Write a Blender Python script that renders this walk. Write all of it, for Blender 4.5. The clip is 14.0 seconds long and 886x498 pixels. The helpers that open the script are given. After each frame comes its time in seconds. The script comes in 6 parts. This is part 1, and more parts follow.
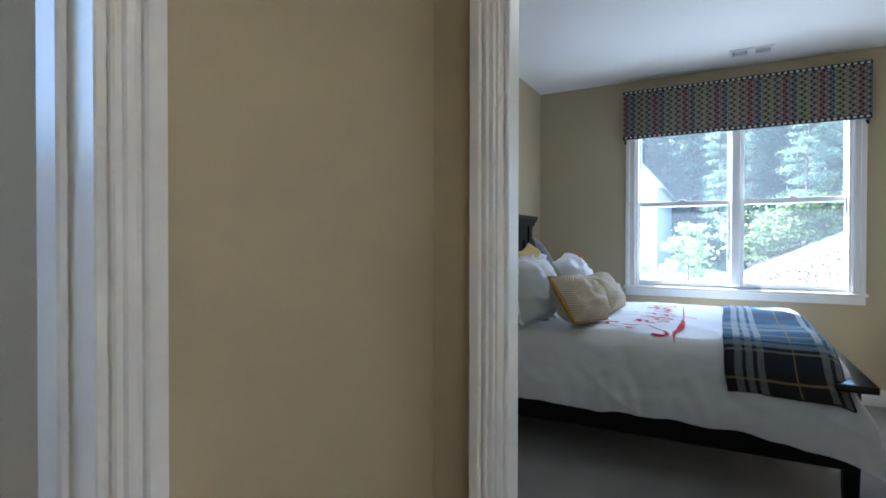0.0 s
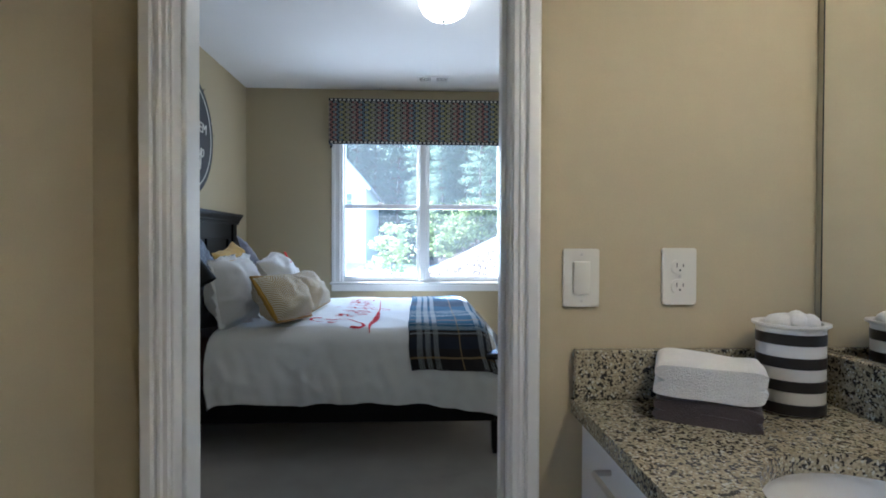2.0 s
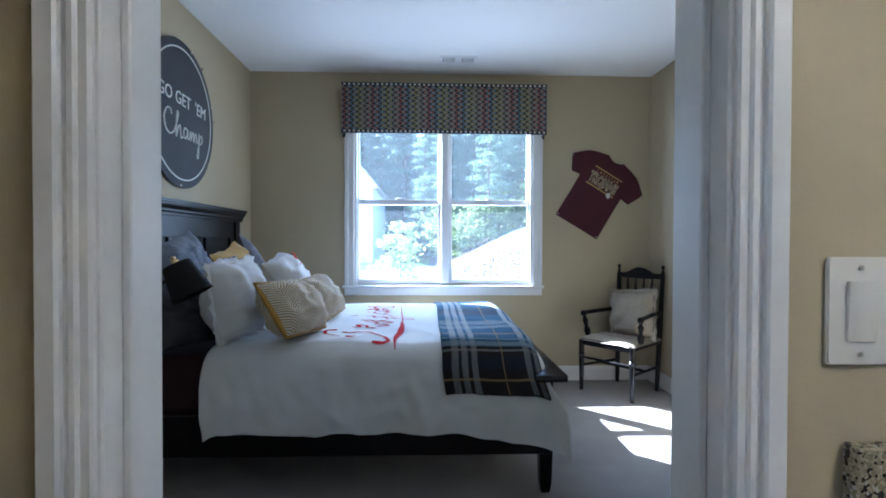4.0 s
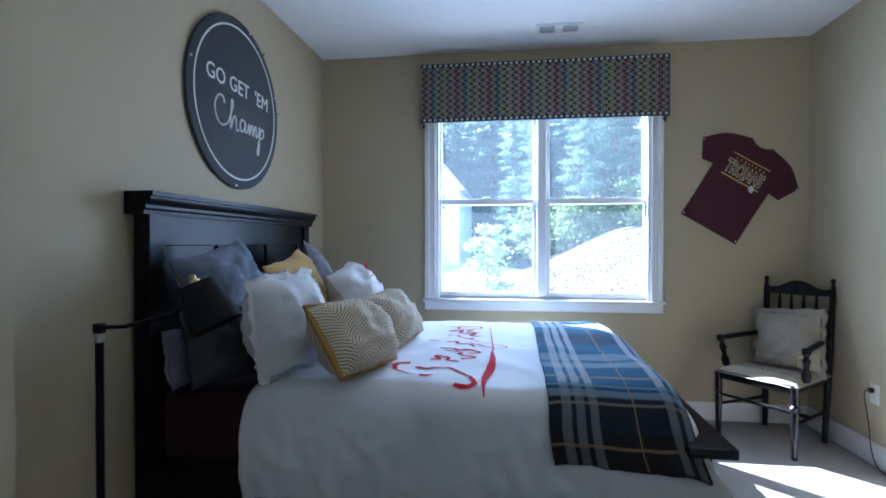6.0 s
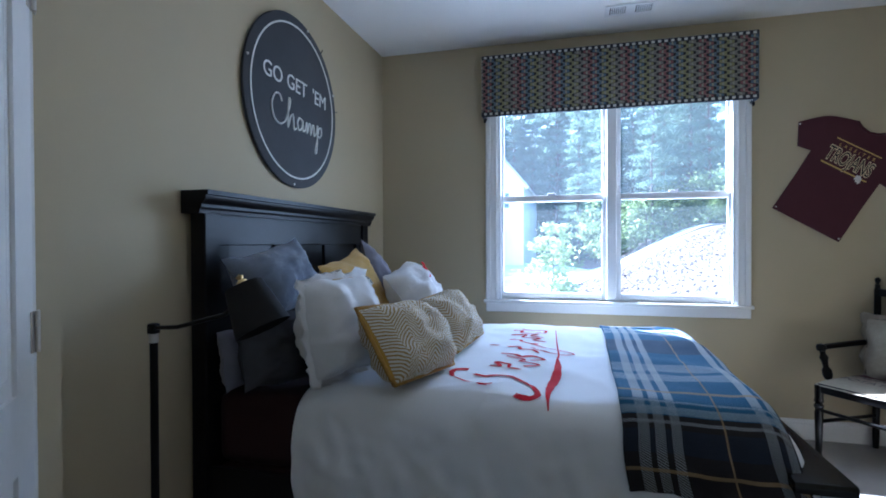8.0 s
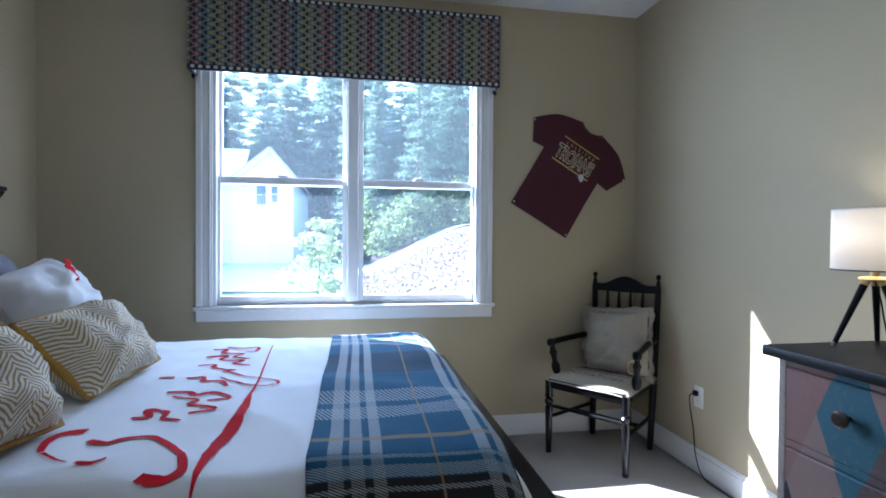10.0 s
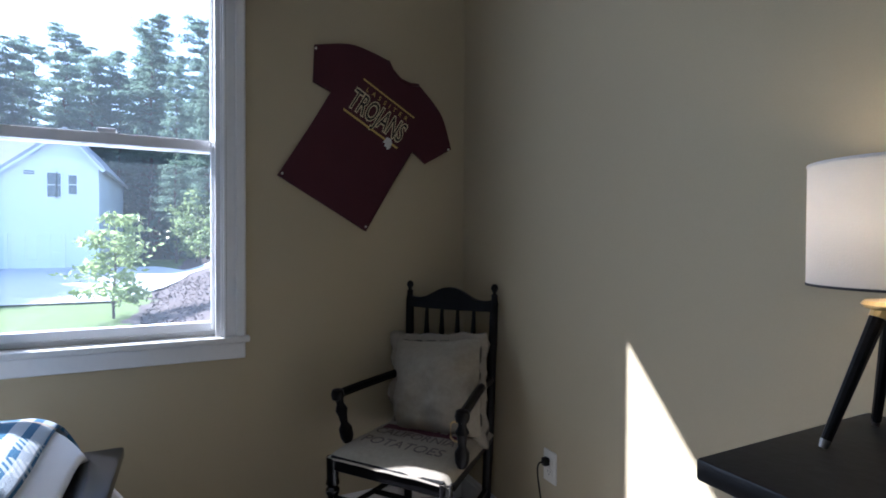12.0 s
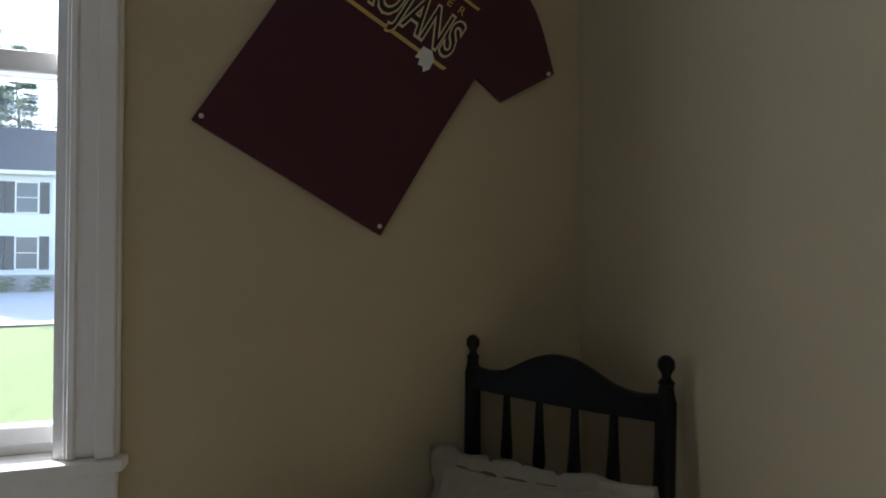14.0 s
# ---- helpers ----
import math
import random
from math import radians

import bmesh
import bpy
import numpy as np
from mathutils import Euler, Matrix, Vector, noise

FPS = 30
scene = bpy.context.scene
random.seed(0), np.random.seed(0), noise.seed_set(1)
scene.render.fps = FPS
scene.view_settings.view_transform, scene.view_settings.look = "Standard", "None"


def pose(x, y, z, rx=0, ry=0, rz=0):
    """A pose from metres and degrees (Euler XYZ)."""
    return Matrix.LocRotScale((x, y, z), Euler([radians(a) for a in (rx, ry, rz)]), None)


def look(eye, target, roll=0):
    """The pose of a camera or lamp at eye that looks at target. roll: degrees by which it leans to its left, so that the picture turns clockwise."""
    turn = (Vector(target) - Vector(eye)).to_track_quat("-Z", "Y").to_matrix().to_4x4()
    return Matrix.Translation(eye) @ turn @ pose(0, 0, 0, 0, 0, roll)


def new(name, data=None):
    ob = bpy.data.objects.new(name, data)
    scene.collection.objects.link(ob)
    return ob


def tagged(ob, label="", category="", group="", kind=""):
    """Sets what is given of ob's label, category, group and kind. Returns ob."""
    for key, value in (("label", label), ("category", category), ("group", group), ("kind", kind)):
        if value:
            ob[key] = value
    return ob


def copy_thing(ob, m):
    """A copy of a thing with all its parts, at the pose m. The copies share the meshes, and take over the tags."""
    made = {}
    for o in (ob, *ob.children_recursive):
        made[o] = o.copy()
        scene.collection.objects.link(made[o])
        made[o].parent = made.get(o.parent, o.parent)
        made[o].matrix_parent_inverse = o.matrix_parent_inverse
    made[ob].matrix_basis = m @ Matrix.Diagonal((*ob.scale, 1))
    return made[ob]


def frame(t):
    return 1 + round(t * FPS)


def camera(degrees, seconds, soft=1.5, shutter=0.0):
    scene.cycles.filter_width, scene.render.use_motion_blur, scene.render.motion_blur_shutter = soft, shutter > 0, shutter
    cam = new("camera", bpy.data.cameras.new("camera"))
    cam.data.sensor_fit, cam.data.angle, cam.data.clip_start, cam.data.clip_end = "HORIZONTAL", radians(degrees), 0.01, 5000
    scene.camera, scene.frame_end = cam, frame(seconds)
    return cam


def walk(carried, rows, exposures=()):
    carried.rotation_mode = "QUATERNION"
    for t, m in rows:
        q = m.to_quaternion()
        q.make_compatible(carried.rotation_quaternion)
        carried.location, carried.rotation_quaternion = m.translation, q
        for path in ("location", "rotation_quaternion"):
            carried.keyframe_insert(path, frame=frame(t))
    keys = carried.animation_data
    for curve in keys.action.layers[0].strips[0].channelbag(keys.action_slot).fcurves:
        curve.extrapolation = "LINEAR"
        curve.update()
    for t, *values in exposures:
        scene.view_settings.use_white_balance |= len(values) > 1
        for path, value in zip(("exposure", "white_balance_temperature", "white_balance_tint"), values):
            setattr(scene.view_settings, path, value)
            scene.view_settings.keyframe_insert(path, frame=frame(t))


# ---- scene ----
cam = camera(81.6, 14.0, soft=1.8)

PATH = [
    (0, (0.29, -0.055, 1.236), (-0.663, 1.703, 1.2165), 0.1),
    (0.5, (0.323, -0.071, 1.234), (-0.212, 1.856, 1.211), 0.2),
    (1, (0.348, -0.085, 1.244), (0.115, 1.902, 1.22), 0.1),
    (1.5, (0.366, -0.101, 1.244), (0.333, 1.899, 1.22), 0.1),
    (2, (0.367, -0.097, 1.244), (0.457, 1.901, 1.22), 0.2),
    (2.5, (0.353, -0.077, 1.249), (0.481, 1.919, 1.222), 0.2),
    (4.8, (0.182, 0.753, 1.248), (0.171, 2.752, 1.219), 0.2),
    (5, (0.196, 0.839, 1.254), (0.157, 2.838, 1.226), 0.2),
    (5.5, (0.213, 0.979, 1.256), (0.063, 2.973, 1.234), 0.1),
    (6, (0.174, 1.036, 1.279), (-0.092, 3.019, 1.258), 0.0),
    (6.5, (0.149, 1.069, 1.278), (-0.25, 3.029, 1.259), -0.2),
    (7, (0.155, 1.091, 1.274), (-0.349, 3.026, 1.257), -0.2),
    (7.2, (0.151, 1.108, 1.269), (-0.383, 3.036, 1.252), -0.2),
    (9.3, (0.25, 1.487, 1.287), (0.131, 3.483, 1.254), -0.3),
    (9.5, (0.268, 1.574, 1.273), (0.293, 3.574, 1.24), -0.0),
    (10, (0.399, 1.802, 1.247), (0.744, 3.772, 1.216), 0.4),
    (10.5, (0.549, 2.059, 1.24), (1.259, 3.928, 1.212), 0.5),
    (11, (0.75, 2.272, 1.249), (1.613, 4.076, 1.224), 0.5),
    (11.5, (0.926, 2.545, 1.241), (1.813, 4.337, 1.211), 0.5),
    (12, (1.078, 2.797, 1.232), (1.959, 4.593, 1.201), 0.2),
    (12.5, (1.273, 3.074, 1.237), (2.147, 4.873, 1.209), 0.3),
    (13, (1.395, 3.378, 1.227), (2.229, 5.195, 1.216), 0.5),
    (13.5, (1.505, 3.637, 1.212), (2.289, 5.477, 1.245), -0.0),
    (14, (1.59, 3.864, 1.223), (2.14, 5.787, 1.262), -0.1),
]
EXPOSURES = [(0, 3.3, 5250, 10), (2.7, 3.25, 5350, 10), (4.8, 3.35, 4720, 12), (7.2, 3.1, 4820, 13), (9.5, 3.08, 4880, 13), (11, 2.58, 5100, 13), (12, 2.14, 5300, 17), (13, 1.88, 5550, 20), (14, 1.98, 6100, 13)]
walk(cam, [(t, look(eye, target, roll)) for t, eye, target, roll in PATH], EXPOSURES)

# ---- world, sun, exposure ----
SUN_DIR = Vector((1.0, -0.95, -1.11)).normalized()
world = bpy.data.worlds.new("sky")
scene.world = world
world.use_nodes = True
wn = world.node_tree
sky = wn.nodes.new("ShaderNodeTexSky")
sky.sky_type, sky.sun_disc = "NISHITA", False
sky.sun_elevation = math.asin(-SUN_DIR.z)
sky.sun_rotation = math.atan2(-SUN_DIR.x, -SUN_DIR.y)
wn.links.new(sky.outputs[0], wn.nodes["Background"].inputs[0])
wn.nodes["Background"].inputs[1].default_value = 0.15
sun = new("sun", bpy.data.lights.new("sun", "SUN"))
sun.data.energy, sun.data.angle, sun.data.color = 5.0, radians(0.5), (1.0, 0.95, 0.87)
sun.matrix_world = look((0, 0, 20), Vector((0, 0, 20)) + SUN_DIR)


def area(name, eye, target, sx, sy, watts, color):
    d = bpy.data.lights.new(name, "AREA")
    d.shape, d.size, d.size_y, d.energy, d.color = "RECTANGLE", sx, sy, watts, color
    ob = new(name, d)
    ob.matrix_world = look(eye, target)
    return ob


def bulb(name, place, watts, color, radius=0.03):
    d = bpy.data.lights.new(name, "POINT")
    d.energy, d.color, d.shadow_soft_size = watts, color, radius
    ob = new(name, d)
    ob.location = place
    return ob


# added lamp outside the window, boosting the skylight that enters
area("window_daylight", (0.15, 5.6, 1.62), (0.62, 4.7, 1.60), 1.8, 1.4, 8.0, (0.8, 0.9, 1.0))

# ---- materials ----


def mat(name, col, rough=0.6, metal=0.0, var=0.08, scale=6.0, bump=0.1, bscale=150.0, spec=0.5, sheen=0.0, coords="Object"):
    m = bpy.data.materials.new(name)
    m.use_nodes = True
    n, l = m.node_tree.nodes, m.node_tree.links
    b = n["Principled BSDF"]
    tc = n.new("ShaderNodeTexCoord")
    big = n.new("ShaderNodeTexNoise")
    big.inputs["Scale"].default_value, big.inputs["Detail"].default_value = scale, 5
    l.new(tc.outputs[coords], big.inputs["Vector"])
    fine = n.new("ShaderNodeTexNoise")
    fine.inputs["Scale"].default_value, fine.inputs["Detail"].default_value = bscale, 3
    l.new(tc.outputs[coords], fine.inputs["Vector"])
    add = n.new("ShaderNodeMath")
    add.operation = "ADD"
    l.new(big.outputs["Fac"], add.inputs[0])
    l.new(fine.outputs["Fac"], add.inputs[1])
    ramp = n.new("ShaderNodeMapRange")
    ramp.inputs[1].default_value, ramp.inputs[2].default_value = 0.6, 1.4
    l.new(add.outputs[0], ramp.inputs[0])
    mix = n.new("ShaderNodeMix")
    mix.data_type = "RGBA"
    mix.inputs[6].default_value = [c * (1 - var) for c in col] + [1]
    mix.inputs[7].default_value = [min(1, c * (1 + var)) for c in col] + [1]
    l.new(ramp.outputs[0], mix.inputs[0])
    l.new(mix.outputs[2], b.inputs["Base Color"])
    b.inputs["Roughness"].default_value, b.inputs["Metallic"].default_value = rough, metal
    b.inputs["Specular IOR Level"].default_value = spec
    if sheen:
        b.inputs["Sheen Weight"].default_value = sheen
    if bump:
        bp = n.new("ShaderNodeBump")
        bp.inputs["Strength"].default_value, bp.inputs["Distance"].default_value = bump, 0.004
        l.new(fine.outputs["Fac"], bp.inputs["Height"])
        l.new(bp.outputs[0], b.inputs["Normal"])
    return m


def glass_mat(name):
    m = bpy.data.materials.new(name)
    m.use_nodes = True
    n, l = m.node_tree.nodes, m.node_tree.links
    n.remove(n["Principled BSDF"])
    out = n["Material Output"]
    t, g, fr, mx = n.new("ShaderNodeBsdfTransparent"), n.new("ShaderNodeBsdfGlossy"), n.new("ShaderNodeFresnel"), n.new("ShaderNodeMixShader")
    t.inputs[0].default_value = (0.96, 0.98, 0.98, 1)
    g.inputs["Roughness"].default_value = 0.01
    fr.inputs[0].default_value = 1.3
    l.new(fr.outputs[0], mx.inputs[0])
    l.new(t.outputs[0], mx.inputs[1])
    l.new(g.outputs[0], mx.inputs[2])
    # a faint pale scattering layer imitates the glare haze over the view
    veil, m2 = n.new("ShaderNodeBsdfTranslucent"), n.new("ShaderNodeMixShader")
    veil.inputs[0].default_value = (0.8, 0.92, 1.0, 1)
    m2.inputs[0].default_value = 0.013
    l.new(mx.outputs[0], m2.inputs[1])
    l.new(veil.outputs[0], m2.inputs[2])
    l.new(m2.outputs[0], out.inputs[0])
    return m


def glow_mat(name, col, strength):
    m = bpy.data.materials.new(name)
    m.use_nodes = True
    b = m.node_tree.nodes["Principled BSDF"]
    b.inputs["Base Color"].default_value = (*col, 1)
    b.inputs["Emission Color"].default_value = (*col, 1)
    b.inputs["Emission Strength"].default_value = strength
    return m


M_WALL = mat("beige_wall_paint", (0.46, 0.392, 0.255), 0.75, var=0.03, scale=1.5, bump=0.06, bscale=260)
M_CEIL = mat("white_ceiling_paint", (0.86, 0.86, 0.85), 0.9, var=0.02, scale=2, bump=0.15, bscale=180)
M_TRIM = mat("white_trim_paint", (0.78, 0.78, 0.77), 0.35, var=0.03, scale=4, bump=0.03, bscale=60)
M_CARPET = mat("grey_carpet", (0.235, 0.222, 0.21), 0.95, var=0.22, scale=5, bump=1.0, bscale=260, sheen=0.3)
M_TILE = mat("bathroom_tile", (0.5, 0.46, 0.4), 0.4, var=0.1)
M_GLASS = glass_mat("window_glass")
M_VINYL = mat("white_vinyl", (0.82, 0.83, 0.84), 0.4, var=0.02)
M_BLACK = mat("black_painted_wood", (0.007, 0.0065, 0.007), 0.36, var=0.3, scale=12, bump=0.05, bscale=80, spec=0.16)
M_LACQUER = mat("black_lacquer", (0.007, 0.0065, 0.007), 0.22, var=0.2, scale=12, bump=0.03, bscale=80)
M_PLATE = mat("white_plastic", (0.70, 0.68, 0.61), 0.3, var=0.01, bump=0)
M_NICKEL = mat("satin_nickel", (0.6, 0.58, 0.55), 0.3, metal=1.0, var=0.05)
M_BRASS = mat("brass", (0.75, 0.56, 0.27), 0.3, metal=1.0, var=0.06)
M_MIRROR = mat("mirror_silver", (0.92, 0.93, 0.93), 0.02, metal=1.0, var=0, bump=0)
M_DARK = mat("dark_void", (0.03, 0.03, 0.03), 0.8)

# ---- mesh helpers ----


def box(bm, x0, x1, y0, y1, z0, z1, bevel=0.0, seg=1):
    r = bmesh.ops.create_cube(bm, size=1, matrix=Matrix.Translation(((x0 + x1) / 2, (y0 + y1) / 2, (z0 + z1) / 2)) @ Matrix.Diagonal((x1 - x0, y1 - y0, z1 - z0, 1)))
    if bevel:
        es = {e for v in r["verts"] for e in v.link_edges}
        bmesh.ops.bevel(bm, geom=list(es), offset=bevel, segments=seg, affect="EDGES", profile=0.5)
    return bm


def boxm(m, sx, sy, sz, bevel=0.0, bm=None):
    """A box of those sizes about the origin of m."""
    bm = bm or bmesh.new()
    r = bmesh.ops.create_cube(bm, size=1, matrix=m @ Matrix.Diagonal((sx, sy, sz, 1)))
    if bevel:
        es = {e for v in r["verts"] for e in v.link_edges}
        bmesh.ops.bevel(bm, geom=list(es), offset=bevel, segments=2, affect="EDGES", profile=0.5)
    return bm


def B(x0, x1, y0, y1, z0, z1, bevel=0.0, seg=1):
    return box(bmesh.new(), x0, x1, y0, y1, z0, z1, bevel, seg)


def lathe(profile, n=16, m=Matrix(), bm=None, hollow=False):
    """Spins (radius, height) rows about z; hollow: a closed ring with no end caps."""
    if hollow:
        profile = list(profile) + [profile[0]]
    bm = bm or bmesh.new()
    rings = []
    for r, z in profile:
        if r < 1e-5:
            rings.append([bm.verts.new(m @ Vector((0, 0, z)))])
        else:
            rings.append([bm.verts.new(m @ Vector((r * math.cos(2 * math.pi * k / n), r * math.sin(2 * math.pi * k / n), z))) for k in range(n)])
    for a, b in zip(rings, rings[1:]):
        for k in range(n):
            q = [a[k % len(a)], a[(k + 1) % len(a)], b[(k + 1) % len(b)], b[k % len(b)]]
            q = [v for i, v in enumerate(q) if v not in q[:i]]
            if len(q) > 2:
                bm.faces.new(q)
    for r in (rings[0], rings[-1]):
        if len(r) > 2 and not hollow:
            bm.faces.new(r)
    if hollow:
        bmesh.ops.remove_doubles(bm, verts=bm.verts, dist=1e-6)
    bmesh.ops.recalc_face_normals(bm, faces=bm.faces)
    return bm


def between(a, b):
    """The pose at a whose z axis points at b, and the length."""
    a, b = Vector(a), Vector(b)
    d = b - a
    return Matrix.Translation(a) @ d.to_track_quat("Z", "Y").to_matrix().to_4x4(), d.length


def rod(a, b, r0, r1=None, n=10, bm=None):
    m, ln = between(a, b)
    return lathe([(r0, 0), (r1 if r1 else r0, ln)], n, m, bm)


def turned(a, b, shape, n=14, bm=None):
    """A turned spindle from a to b; shape: rows of (share of the length, radius)."""
    m, ln = between(a, b)
    return lathe([(r, s * ln) for s, r in shape], n, m, bm)


def tube(points, r, n=8, bm=None):
    """A round cord along points."""
    bm = bm or bmesh.new()
    pts = [Vector(p) for p in points]
    rings = []
    for i, p in enumerate(pts):
        d = (pts[min(i + 1, len(pts) - 1)] - pts[max(i - 1, 0)]).normalized()
        q = d.to_track_quat("Z", "Y").to_matrix()
        rings.append([bm.verts.new(p + q @ Vector((r * math.cos(2 * math.pi * k / n), r * math.sin(2 * math.pi * k / n), 0))) for k in range(n)])
    for a, b in zip(rings, rings[1:]):
        for k in range(n):
            bm.faces.new((a[k], a[(k + 1) % n], b[(k + 1) % n], b[k]))
    bm.faces.new(rings[0][::-1]), bm.faces.new(rings[-1])
    return bm


def sheet(f, nu, nv, bm=None, closed_u=False):
    """A surface of f(u, v) -> place, u and v from 0 to 1, with UVs."""
    bm = bm or bmesh.new()
    uv = bm.loops.layers.uv.verify()
    g = [[bm.verts.new(f(i / nu, j / nv)) for j in range(nv + 1)] for i in range(nu if closed_u else nu + 1)]
    for i in range(nu):
        for j in range(nv):
            i2 = (i + 1) % len(g)
            fc = bm.faces.new((g[i][j], g[i2][j], g[i2][j + 1], g[i][j + 1]))
            for lp, (a, b) in zip(fc.loops, ((i, j), (i + 1, j), (i + 1, j + 1), (i, j + 1))):
                lp[uv].uv = (a / nu, b / nv)
    return bm


def prism(outline, z0, z1, m=Matrix(), bm=None, bevel=0.0):
    """A flat outline of (x, y) raised from z0 to z1."""
    bm = bm or bmesh.new()
    lo = [bm.verts.new(m @ Vector((x, y, z0))) for x, y in outline]
    hi = [bm.verts.new(m @ Vector((x, y, z1))) for x, y in outline]
    n = len(outline)
    fs = [bm.faces.new(lo[::-1]), bm.faces.new(hi)]
    for k in range(n):
        fs.append(bm.faces.new((lo[k], lo[(k + 1) % n], hi[(k + 1) % n], hi[k])))
    bmesh.ops.recalc_face_normals(bm, faces=fs)
    if bevel:
        bmesh.ops.bevel(bm, geom=[e for e in bm.edges if e.calc_face_angle(0) > 0.8], offset=bevel, segments=2, affect="EDGES")
    return bm


def shade(me, smooth):
    if smooth:
        me.polygons.foreach_set("use_smooth", [True] * len(me.polygons))
        me.set_sharp_from_angle(angle=radians(smooth))


def part(name, bm, material, parent=None, label="", smooth=35):
    me = bpy.data.meshes.new(name)
    bm.to_mesh(me)
    bm.free()
    shade(me, smooth)
    me.materials.append(material)
    ob = new(name, me)
    if parent:
        ob.parent = parent
    return tagged(ob, label)


def thing(name, m, label, category, group="", kind=""):
    ob = new(name)
    ob.matrix_world = m
    return tagged(ob, label, category, group, kind)


def structure(name, bm, material, label="", smooth=35):
    return tagged(part(name, bm, material, None, label, smooth), kind="structure")


# ---- room shell ----
XW, XE, YN, YS, H = -1.318, 2.255, 4.973, 1.049, 2.74
YB = 0.934          # bathroom face of the wall between
T = 0.13

floor_bm = B(-1.45, XE + T, 1.0, YN + T, -0.1, 0.0)
structure("floor", floor_bm, M_CARPET, "grey cut-pile carpet across the bedroom")
structure("ceiling", B(-2.2, XE + T, YB + 0.05, YN + T, H, H + 0.12), M_CEIL, "smooth white painted ceiling")

WX0, WX1, WZ0, WZ1 = -0.405, 1.18, 0.856, 2.34
bm = bmesh.new()
box(bm, XW - T, WX0, YN, YN + T, -0.1, H)
box(bm, WX1, XE + T, YN, YN + T, -0.1, H)
box(bm, WX0, WX1, YN, YN + T, -0.1, WZ0)
box(bm, WX0, WX1, YN, YN + T, WZ1, H)
structure("wall_north", bm, M_WALL, "beige painted wall with the window")
structure("wall_east", B(XE, XE + T, YB, YN, -0.1, H), M_WALL, "beige painted wall beside the dresser")
structure("wall_west", B(XW - T, XW, 2.11, YN, -0.1, H), M_WALL, "beige painted wall behind the headboard")

# closet front and its open doorway
CX = -1.0
bm = bmesh.new()
box(bm, XW - T, CX, 2.055, 2.11, -0.1, H)
box(bm, CX - 0.115, CX, 2.03, 2.055, 2.07, H)
box(bm, CX - 0.115, CX, YS, 1.35, -0.1, H)
box(bm, CX - 0.115, CX, 1.35, 2.03, 2.07, H)
structure("wall_closet", bm, M_WALL, "beige painted closet wall with a doorway")
bm = bmesh.new()
box(bm, CX - 0.118, CX + 0.003, 2.028, 2.054, 0, 2.07, 0.002)
box(bm, CX - 0.118, CX + 0.003, 1.35, 1.372, 0, 2.07, 0.002)
box(bm, CX - 0.118, CX + 0.003, 1.372, 2.028, 2.048, 2.07, 0.002)
structure("door_jamb", bm, M_TRIM, "white painted door jamb")
bm = bmesh.new()
box(bm, -2.2, -2.1, YB, 2.11, 0, H)
box(bm, -2.1, XW - T, 2.055, 2.11, 0, H)
structure("closet_wall_inside", bm, M_WALL, "beige closet walls")
structure("closet_floor", B(-2.2, -1.0, YB, 2.11, -0.1, -0.002), M_CARPET, "grey carpet in the closet")

# wall to the bathroom
DX0, DX1, DZ = -0.133, 0.564, 2.05
bm = bmesh.new()
box(bm, -2.2, DX0, YB, YS, -0.1, H)
box(bm, DX1, XE + T, YB, YS, -0.1, H)
box(bm, DX0, DX1, YB, YS, DZ, H)
structure("wall_south", bm, M_WALL, "beige painted wall with the bathroom doorway")


def casing(name, x0, x1, z1, y, s, w=0.07):
    """Door casing on the face y, towards s, round an opening; a stepped profile."""
    bm = bmesh.new()
    for a, b, d in ((0.0, w, 0.012), (0.012, w * 0.42, 0.016), (w * 0.5, w - 0.004, 0.021)):
        y0, y1 = sorted((y, y + s * d))
        box(bm, x0 - b, x0 - a, y0, y1, 0, z1 + b, 0.003)
        box(bm, x1 + a, x1 + b, y0, y1, 0, z1 + b, 0.003)
        box(bm, x0 - a, x1 + a, y0, y1, z1 + a, z1 + b, 0.003)
    return structure(name, bm, M_TRIM, "white painted moulded door casing")


casing("door_casing", DX0 + 0.012, DX1 - 0.012, DZ - 0.012, YB, -1, 0.057)
casing("door_casing", DX0 + 0.012, DX1 - 0.012, DZ - 0.012, YS, 1, 0.057)
bm = bmesh.new()
box(bm, DX0 - 0.001, DX0 + 0.018, YB - 0.004, YS + 0.004, 0, DZ, 0.002)
box(bm, DX1 - 0.018, DX1 + 0.001, YB - 0.004, YS + 0.004, 0, DZ, 0.002)
box(bm, DX0 + 0.018, DX1 - 0.018, YB - 0.004, YS + 0.004, DZ - 0.018, DZ, 0.002)
box(bm, DX0 + 0.018, DX0 + 0.029, YB + 0.03, YB + 0.065, 0, DZ - 0.018, 0.002)
box(bm, DX1 - 0.029, DX1 - 0.018, YB + 0.03, YB + 0.065, 0, DZ - 0.018, 0.002)
structure("door_jamb", bm, M_TRIM, "white painted door jamb")


def skirting(name, x0, y0, x1, y1, nx, ny):
    """Baseboard along a wall line; (nx, ny) points into the room."""
    bm = bmesh.new()
    for d, z0, z1 in ((0.014, 0.0, 0.105), (0.009, 0.105, 0.122), (0.005, 0.122, 0.13)):
        box(bm, min(x0, x1, x0 + nx * d, x1 + nx * d), max(x0, x1, x0 + nx * d, x1 + nx * d),
            min(y0, y1, y0 + ny * d, y1 + ny * d), max(y0, y1, y0 + ny * d, y1 + ny * d), z0, z1, 0.002)
    return structure(name, bm, M_TRIM, "white painted baseboard")


